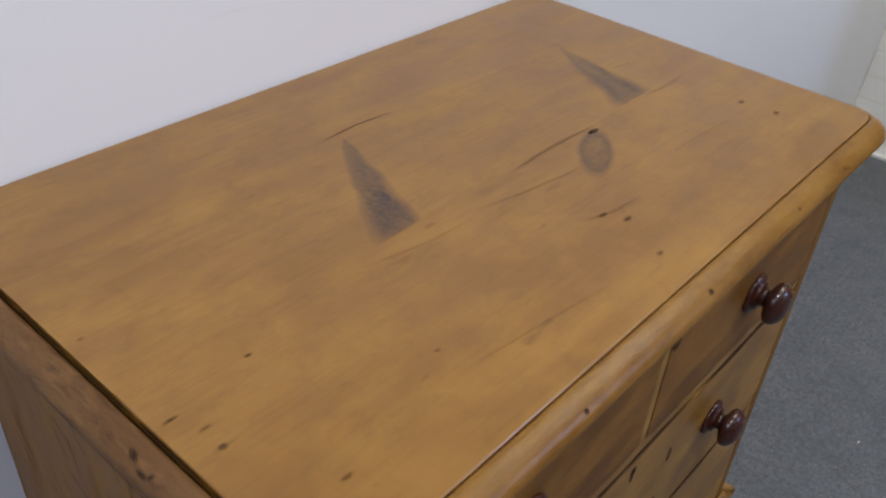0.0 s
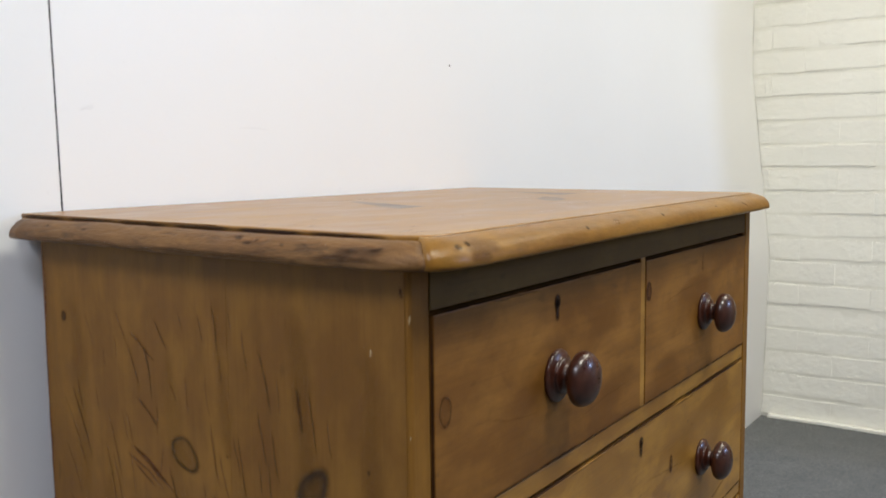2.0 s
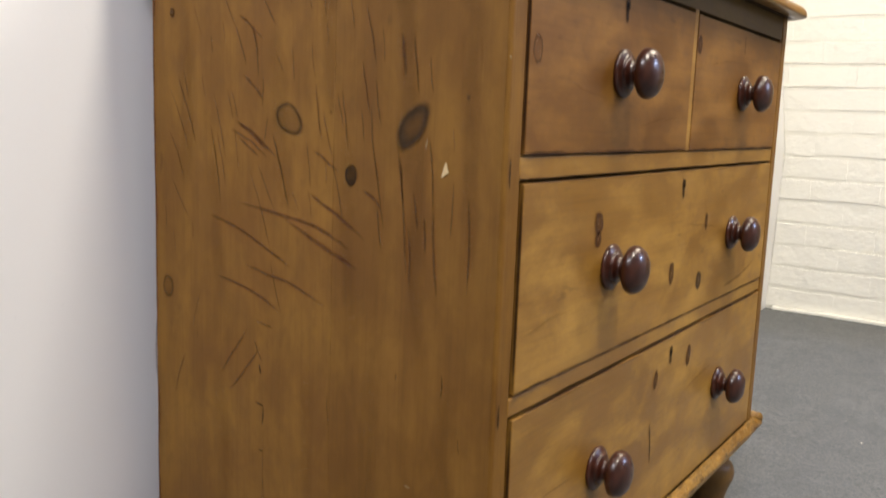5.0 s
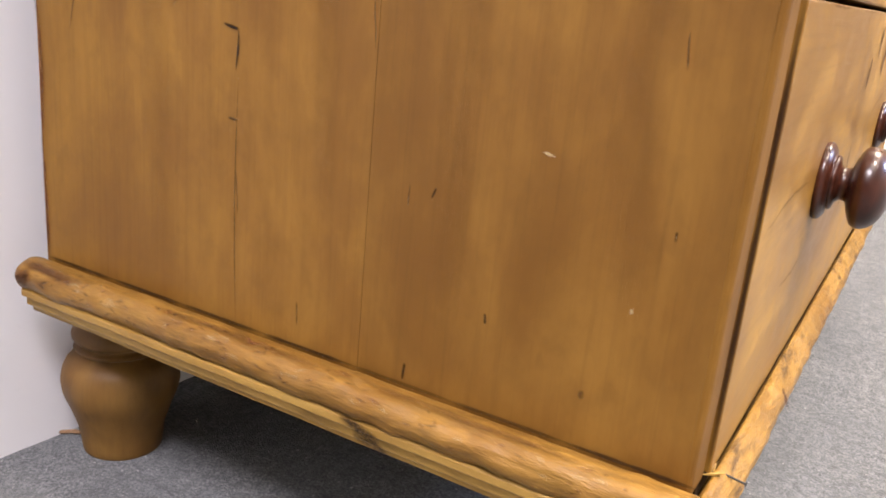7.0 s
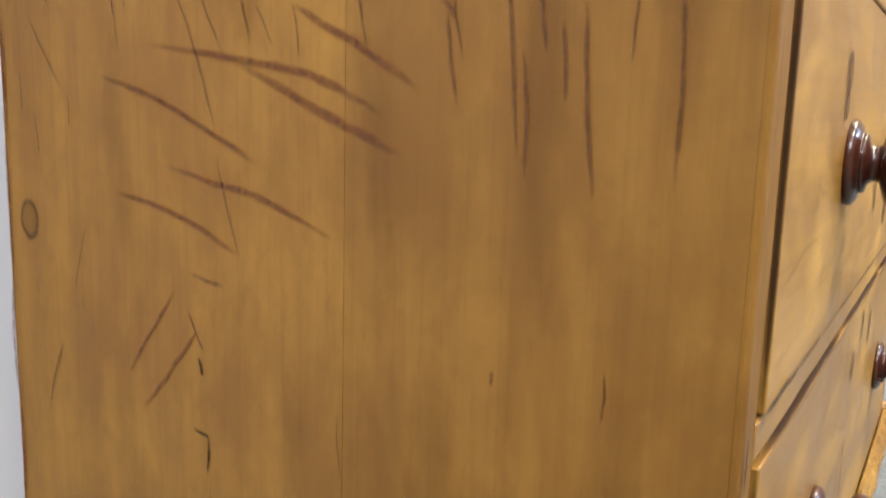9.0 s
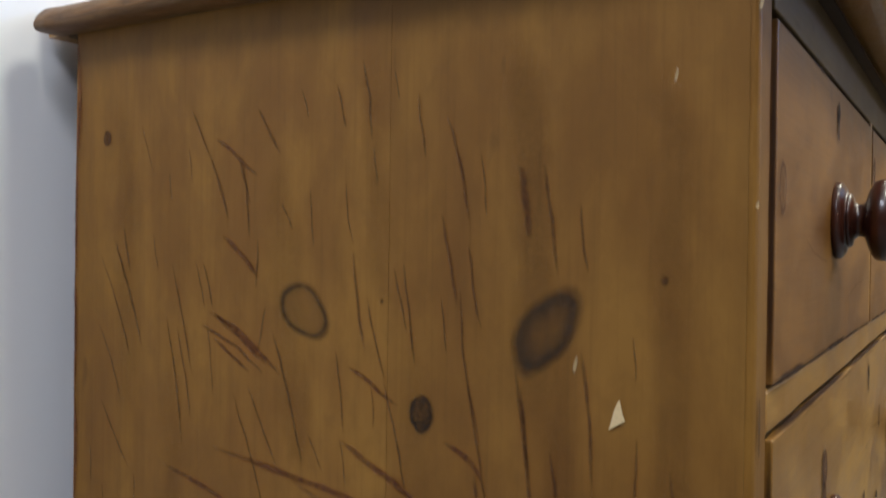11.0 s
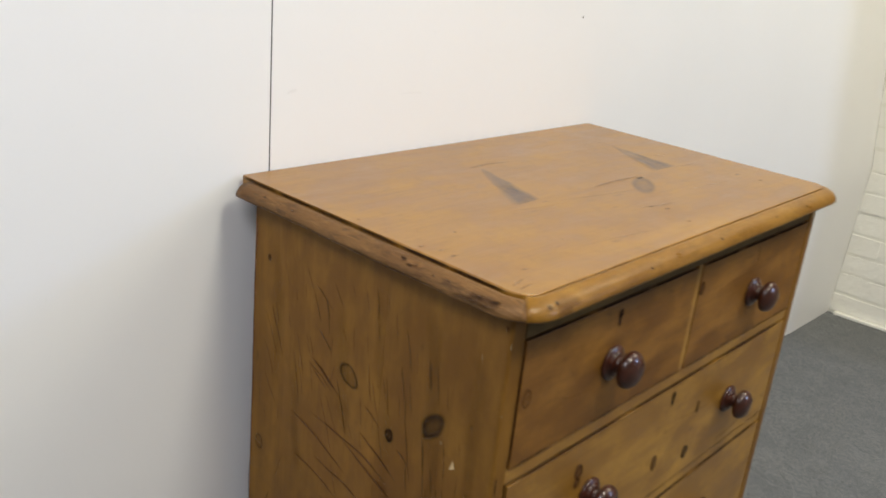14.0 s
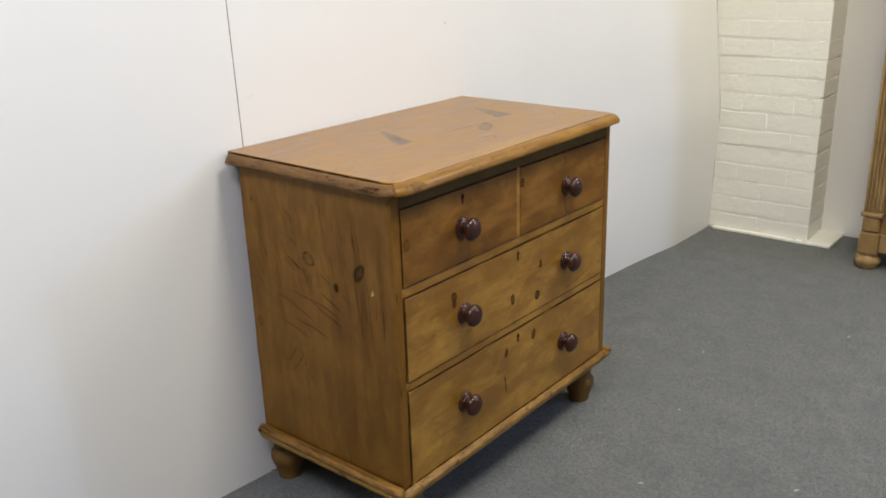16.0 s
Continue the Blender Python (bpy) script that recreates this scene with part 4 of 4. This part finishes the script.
# broad soft smudges in the grain
for a, b, c, d, w, f in ((0.362, 0.800, 0.372, 0.600, 22, 0.42), (0.392, 0.640, 0.396, 0.430, 16, 0.34), (0.205, 0.740, 0.220, 0.560, 22, 0.22), (0.300, 0.650, 0.312, 0.440, 16, 0.30),
                         (0.440, 0.780, 0.446, 0.520, 18, 0.25), (0.110, 0.640, 0.130, 0.430, 18, 0.22), (0.060, 0.790, 0.064, 0.560, 20, 0.22), (0.335, 0.420, 0.340, 0.210, 20, 0.22),
                         (0.430, 0.420, 0.436, 0.240, 22, 0.24), (0.120, 0.380, 0.124, 0.200, 20, 0.18), (0.250, 0.400, 0.256, 0.260, 14, 0.2), (0.270, 0.80, 0.280, 0.66, 14, 0.2)):
    stroke("smudge", lambda u, v: on_side(u, v, 0.0005), ((a, b), (c, d)), w * 0.0013, f * (0.65 if d > 0.5 else 0.4), MARK_BROWN, side_panel, jitter=0.004)
# cracks and joints of the lower half
for a, b, c, d, w, f in ((0.1895, 0.320, 0.191, 0.168, 1.2, 0.6), (0.189, 0.264, 0.191, 0.237, 1.4, 0.5), (0.182, 0.391, 0.185, 0.380, 2.6, 1.0),
                         (0.189, 0.345, 0.1875, 0.322, 2.2, 1.0), (0.177, 0.3475, 0.190, 0.345, 2.4, 1.0), (0.182, 0.2945, 0.190, 0.2935, 2.2, 0.9), (0.326, 0.281, 0.3235, 0.275, 1.6, 0.8),
                         (0.316, 0.180, 0.315, 0.169, 2.4, 0.8), (0.361, 0.222, 0.362, 0.216, 2.0, 0.8), (0.450, 0.286, 0.450, 0.281, 2.0, 0.7), (0.2385, 0.195, 0.2395, 0.18, 2.0, 0.6)):
    stroke("crack", on_side, ((a, b), (c, d)), w * 0.001, f, MARK_DARK, side_panel, jitter=0.0004)

# marks on the top
def spike_knot(apex, left, right, core, parent):
    """A branch cut lengthwise: a wedge that widens to a board joint."""
    rows = []
    for i in range(13):
        k = i / 12
        a = [apex[0] + (left[0] - apex[0]) * k, apex[1] + (left[1] - apex[1]) * k ** 0.85]
        b = [apex[0] + (right[0] - apex[0]) * k, apex[1] + (right[1] - apex[1]) * k ** 1.2]
        f = min(1.0, 0.45 + 0.8 * k) * (1.0 if k < 0.95 else 0.6)
        w = [0.24 * noise.noise(Vector((k * 5.0, j * 1.7, apex[1] * 30))) for j in range(6)]
        rows.append([(on_top(a[0] + (b[0] - a[0]) * (q + e), a[1] + (b[1] - a[1]) * (q + e), 0.00025), f * g * (1 + 1.5 * e))
                     for (q, g), e in zip(((-0.32, 0), (0.08, 0.85), (0.3, core), (0.6, core + 0.05), (0.90, 0.95), (1.20, 0)), w)])
    return part("knot", fade_mesh(rows), PINE_TOP_KNOT, parent, "grey-brown wedge-shaped knot")


spike_knot((0.108, 0.371), (0.2655, 0.274), (0.2645, 0.316), 0.92, top_mid)
spike_knot((0.114, 0.752), (0.2640, 0.674), (0.2640, 0.722), 0.62, top_mid)
knot(lambda u, v: on_top(u, v, 0.00025), 0.304, 0.553, 0.047, 0.0185, -57, ((0.02, 0.45), (0.40, 0.48), (0.68, 0.62), (0.84, 0.72), (0.98, 0.35), (1.2, 0.0)), PINE_TOP_KNOT, top_front, "ringed grey knot")
knot(on_top, 0.277, 0.588, 0.0035, 0.011, 0, SOLID, MARK_DARK, top_front, "", "fleck")
for u, v, ru, rv, f in ((0.355, 0.033, 4, 4, 1.0), (0.298, 0.098, 3, 4, 0.9), (0.377, 0.454, 4, 7, 0.8), (0.397, 0.466, 4, 8, 0.9), (0.357, 0.791, 5, 8, 0.8), (0.399, 0.796, 5, 7, 0.8),
                        (0.447, 0.440, 4, 6, 0.7), (0.312, 0.022, 3, 8, 0.8), (0.334, 0.034, 3, 6, 0.5), (0.200, 0.022, 3, 4, 0.6), (0.430, 0.073, 3, 7, 0.7), (0.392, 0.202, 3, 4, 0.5)):
    knot(on_top, u, v, ru * 0.0008, rv * 0.001, 0, ((0.02, f * 0.8), (0.4, f * 0.7), (1.0, 0.0)), MARK_BROWN, top_front, "", "fleck")
for a, b, c, d, w, f, owner in ((0.0975, 0.350, 0.100, 0.455, 3.5, 0.95, top_back), (0.075, 0.747, 0.131, 0.754, 3, 0.5, top_mid), (0.198, 0.745, 0.210, 0.795, 2.5, 0.5, top_mid),
                                (0.288, 0.362, 0.313, 0.515, 4, 0.35, top_front), (0.2705, 0.45, 0.2705, 0.60, 6, 0.6, top_front), (0.37, 0.43, 0.385, 0.51, 5, 0.45, top_front),
                                (0.279, 0.229, 0.296, 0.351, 4, 0.25, top_front), (0.42, 0.20, 0.44, 0.36, 3, 0.3, top_front), (0.36, 0.60, 0.37, 0.74, 4, 0.25, top_front),
                                (0.268, 0.72, 0.272, 0.79, 3, 0.5, top_front), (0.455, 0.02, 0.447, 0.05, 4, 0.6, top_front), (0.466, 0.02, 0.462, 0.045, 4, 0.6, top_front)):
    stroke("grain_line", on_top, ((a, b), (c, d)), w * 0.001, f * 0.6, MARK_BROWN, owner, jitter=0.001)

# dark lines in the step between the top and its nosing
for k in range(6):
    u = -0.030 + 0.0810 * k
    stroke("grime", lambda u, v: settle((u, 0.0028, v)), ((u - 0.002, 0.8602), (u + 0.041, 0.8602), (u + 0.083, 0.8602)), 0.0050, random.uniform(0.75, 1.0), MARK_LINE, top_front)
for k in range(9):
    u = 0.034 + 0.0915 * k
    stroke("grime", lambda u, v: settle((0.48745, u, v)), ((u - 0.002, 0.8612), (u + 0.047, 0.8612), (u + 0.096, 0.8612)), 0.0034, random.uniform(0.20, 0.45), MARK_BROWN, top_front)

# dents and grime along the nosing
def nose_out(v):
    """How far the nosing stands out, v metres down from its upper edge."""
    steps = ((-1.0, 0.006), (0.0, 0.008), (0.001, 0.011), (0.0044, 0.0175), (0.0097, 0.0225), (0.0147, 0.0246), (1.0, 0.0246))
    for (v0, o0), (v1, o1) in zip(steps, steps[1:]):
        if v <= v1:
            return o0 + (o1 - o0) * (v - v0) / (v1 - v0)


def on_nose_left(u, v, lift=0.0013):
    return settle((u, 0.0026 - nose_out(v) - lift, 0.8588 - v))


def on_nose_front(u, v, lift=0.0010):
    return settle((0.4872 + nose_out(v) + lift, u, 0.8600 - v))


nosings = [ob for ob in chest.children if ob.name.startswith("nosing")]
for u, v, a, b, f in ((0.048, 0.004, 3, 2, 0.9), (0.086, 0.003, 6, 3, 0.7), (0.111, 0.005, 5, 4, 0.5), (0.186, 0.002, 5, 2, 0.9), (0.318, 0.003, 10, 3, 0.8), (0.332, 0.006, 9, 4, 0.75),
                      (0.340, 0.004, 4, 6, 0.6), (0.370, 0.006, 4, 2, 0.7), (0.390, 0.004, 12, 1.5, 0.8), (0.413, 0.003, 6, 2, 0.8), (0.440, 0.007, 20, 5, 0.55), (0.462, 0.005, 14, 6, 0.6)):
    knot(on_nose_left, u, v, min(a, 9) * 0.0008, min(b, 3) * 0.0006, random.uniform(-25, 25), ((0.02, f * 0.95), (0.4, f * 0.75), (1.0, 0.0)), MARK_LINE, nosings[0], "", "dent")
for a, b, c, d, w, f in ((0.400, 0.013, 0.468, 0.012, 0.006, 0.40), (0.425, 0.007, 0.470, 0.007, 0.009, 0.40), (0.020, 0.016, 0.200, 0.016, 0.004, 0.3), (0.180, 0.016, 0.400, 0.016, 0.004, 0.35)):
    stroke("grime", on_nose_left, ((a, b), ((a + c) / 2, (b + d) / 2), (c, d)), w, f, MARK_LINE, nosings[0], "dark handled dirt", 0.002)
for u, v, a, b, f in ((0.022, 0.005, 5, 2, 0.8), (0.036, 0.004, 3, 2, 0.7), (0.235, 0.006, 3, 2, 0.9), (0.430, 0.005, 4, 2, 0.8), (0.62, 0.005, 3, 1.5, 0.6), (0.74, 0.006, 4, 2, 0.6)):
    knot(on_nose_front, u, v, a * 0.001, b * 0.001, 0, ((0.02, f), (0.6, f), (1.0, 0.0)), MARK_DARK, nosings[1], "", "dent")

for a, c, v, w, f in ((0.029, 0.078, 0.007, 0.012, 0.34), (0.030, 0.060, 0.014, 0.010, 0.40)):
    stroke("grime", on_nose_front, ((a, v), ((a + c) / 2, v), (c, v)), w, f, MARK_BROWN, nosings[1], "dark handled dirt", 0.001)

# ---- pine wardrobe by the recess ----
# WW reaches out of view, chosen to place the wardrobe's shadow edge on the wall
WX, WY, WW = 0.775, 2.47, 1.12
wardrobe = empty("wardrobe", WX + WW / 2, WY + 0.2, "tall pale pine wardrobe with fluted pilasters and bun feet", "wardrobe")
part("carcase", box(WX + 0.012, WX + WW - 0.012, WY + 0.036, WY + 0.385, 0.075, 1.95, 0.003), PINE_FAR, wardrobe)
for x in (WX, WX + WW - 0.075):
    part("plinth_block", box(x, x + 0.075, WY, WY + 0.035, 0.065, 0.155, 0.004), PINE_FAR, wardrobe)
    part("scroll_block", box(x + 0.004, x + 0.071, WY + 0.002, WY + 0.034, 0.157, 0.222, 0.010, 3), PINE_FAR, wardrobe, "small carved block")
    part("cap", box(x - 0.004, x + 0.079, WY - 0.006, WY + 0.034, 0.223, 0.240, 0.005, 3), PINE_FAR, wardrobe)
    pil = part("pilaster", box(x + 0.002, x + 0.073, WY + 0.012, WY + 0.034, 0.241, 1.85, 0.002), PINE_FAR, wardrobe, "fluted pilaster")
    for k in range(5):
        part("flute_bead", box(x + 0.004 + 0.0142 * k, x + 0.0140 + 0.0142 * k, WY + 0.002, WY + 0.0125, 0.25, 1.84, 0.004, 2), PINE_FAR, pil)
    for yy in (WY + 0.036, WY + 0.34):
        f = part("bun_foot", lathe(smooth_curve([(0.030, 0.066), (0.036, 0.062), (0.034, 0.056)], 3) + smooth_curve([(0.040, 0.054), (0.049, 0.040), (0.050, 0.026), (0.040, 0.006), (0.034, 0.0)], 4), 28), PINE_FAR, wardrobe, "", True)
        f.location = (x + 0.037, yy, 0)
part("plinth_rail", box(WX + 0.076, WX + WW - 0.076, WY + 0.012, WY + 0.034, 0.075, 0.150, 0.003), PINE_FAR, wardrobe)
for x in (WX + 0.080, WX + WW / 2 + 0.002):
    part("door", box(x, x + WW / 2 - 0.082, WY + 0.016, WY + 0.034, 0.245, 1.85, 0.003), PINE_FAR, wardrobe)
part("cornice", box(WX - 0.03, WX + WW + 0.03, WY - 0.03, WY + 0.385, 1.952, 2.03, 0.012, 3), PINE_FAR, wardrobe)

# dark chips along the painted plinth
for x, y, r in ((0.470, 2.6485, 0.006), (0.512, 2.650, 0.007), (0.440, 2.649, 0.003), (0.560, 2.852, 0.006), (0.300, 2.648, 0.003)):
    knot(lambda u, v: Vector((u, v, 0.0152)), x, y, r, r * 0.6, 20, SOLID, MARK_DARK, plinth, "", "chip")

# ---- bits on the carpet ----
LINT = paint_material("lint", (0.62, 0.58, 0.50), 0.9, 90.0, 0.1, 0.1)
STRAW = paint_material("straw", (0.20, 0.11, 0.05), 0.8, 90.0, 0.1, 0.1)


def shred(x, y, length, thick, turn, mat, label, category):
    bm = bmesh.new()
    n = 6
    rows = []
    for i in range(n + 1):
        k = i / n - 0.5
        bend = 0.18 * length * math.cos(k * 3)
        r = thick * (1 - 1.2 * k * k)
        rows.append([bm.verts.new((k * length, bend + r * math.cos(a), max(0.0002, thick * 0.8 + r * math.sin(a)))) for a in (0, 1.57, 3.14, 4.71)])
    for a, b in zip(rows, rows[1:]):
        for i in range(4):
            bm.faces.new((a[i], a[(i + 1) % 4], b[(i + 1) % 4], b[i]))
    bm.faces.new(rows[0][::-1])
    bm.faces.new(rows[-1])
    ob = part("wood_splinter" if category == "splinter" else "lint", bm, mat)
    ob.matrix_basis = pose(x, y, 0, 0, 0, turn)
    return tagged(ob, label, category, "bits on the carpet")


shred(-0.004, 0.026, 0.05, 0.0022, 25, STRAW, "thin brown wood splinter on the carpet by a foot", "splinter")
for x, y, s, a in ((0.10, -0.06, 0.006, 10), (0.52, -0.02, 0.008, 70), (0.78, 0.55, 0.012, 30), (0.92, 0.30, 0.010, 120), (1.10, 0.75, 0.014, 60), (0.70, 0.95, 0.010, 0),
                   (1.25, 1.30, 0.016, 45), (0.60, 1.35, 0.010, 80), (0.95, 1.75, 0.012, 20), (0.62, 0.12, 0.007, 150), (0.85, -0.05, 0.008, 100)):
    shred(x, y, s, s * 0.12, a, LINT, "pale bit of lint on the carpet", "lint")

# ---- bricks ----
COURSE = 0.0803
brick_meshes = []
for k in range(6):
    b = bmesh.new()
    add_box(b, 0, 1, 0, 0.10, 0, 0.0752)
    bmesh.ops.subdivide_edges(b, edges=[e for e in b.edges if abs(e.verts[0].co.x - e.verts[1].co.x) > 0.5], cuts=6, use_grid_fill=True)
    long_edges = [e for e in b.edges if abs(e.verts[0].co.x - e.verts[1].co.x) > 0.1 and max(e.verts[0].co.y, e.verts[1].co.y) < 0.01]
    bmesh.ops.bevel(b, geom=long_edges, offset=0.0035, segments=2, affect="EDGES")
    for v in b.verts:
        w = noise.noise_vector(Vector((v.co.x * 3.1, v.co.z * 18.0, k * 7.3)))
        v.co += Vector((0.0, 0.0024 * w.x, (0.0042 if abs(v.co.z - 0.0376) > 0.03 else 0.0) * w.y))
    brick_meshes.append(mesh_of(b, "brick", BRICK_CREAM))
random.seed(4)
for row in range(32):
    joints = [-0.05, 0.175, 0.402, PIER + 0.002] if row % 2 else [-0.05, 0.066, 0.290, PIER + 0.002]
    z = 0.005 + row * COURSE
    for x0, x1 in zip(joints, joints[1:]):
        ob = new("brick", random.choice(brick_meshes))
        gx, gz = 0.0002, 0.0030 + random.uniform(-0.0016, 0.0012)
        tilt = Euler((radians(random.uniform(-0.5, 0.5)), 0, radians(random.uniform(-0.25, 0.25))))
        ob.matrix_basis = Matrix.LocRotScale((x0 + gx, NORTH + random.uniform(-0.0014, 0.0014), z + gz + 0.001 + random.uniform(-0.0014, 0.0014)), tilt,
                                             (x1 - x0 - 2 * gx, 1.0, (COURSE - 2 * gz) / 0.0752))
        ob.parent = wall_north
    # the return of each course on the side of the pier
    ob = new("brick", random.choice(brick_meshes))
    gz = 0.0030 + random.uniform(-0.0010, 0.0010)
    ob.matrix_basis = Matrix.LocRotScale((PIER + 0.0012, NORTH + 0.006, z + gz + 0.001), Euler((0, 0, radians(90))), (0.2045, 0.5, (COURSE - 2 * gz) / 0.0752))
    ob.parent = wall_north

# dark hairline cracks where the paint has parted in the joints
random.seed(14)
for row in range(1, 24):
    for k in range(random.choice((0, 1, 1, 2))):
        x = random.uniform(0.08, 0.45)
        z = 0.005 + row * COURSE + random.uniform(0.0, 0.0025)
        long = random.uniform(0.03, 0.10)
        stroke("joint_crack", lambda u, v: Vector((u, NORTH - 0.0012, v)), ((x, z), (x + long / 2, z + random.uniform(-0.001, 0.001)), (min(x + long, PIER - 0.01), z)),
               random.uniform(0.0016, 0.0034), random.uniform(0.2, 0.6), MARK_CRACK, wall_north, jitter=0.002)
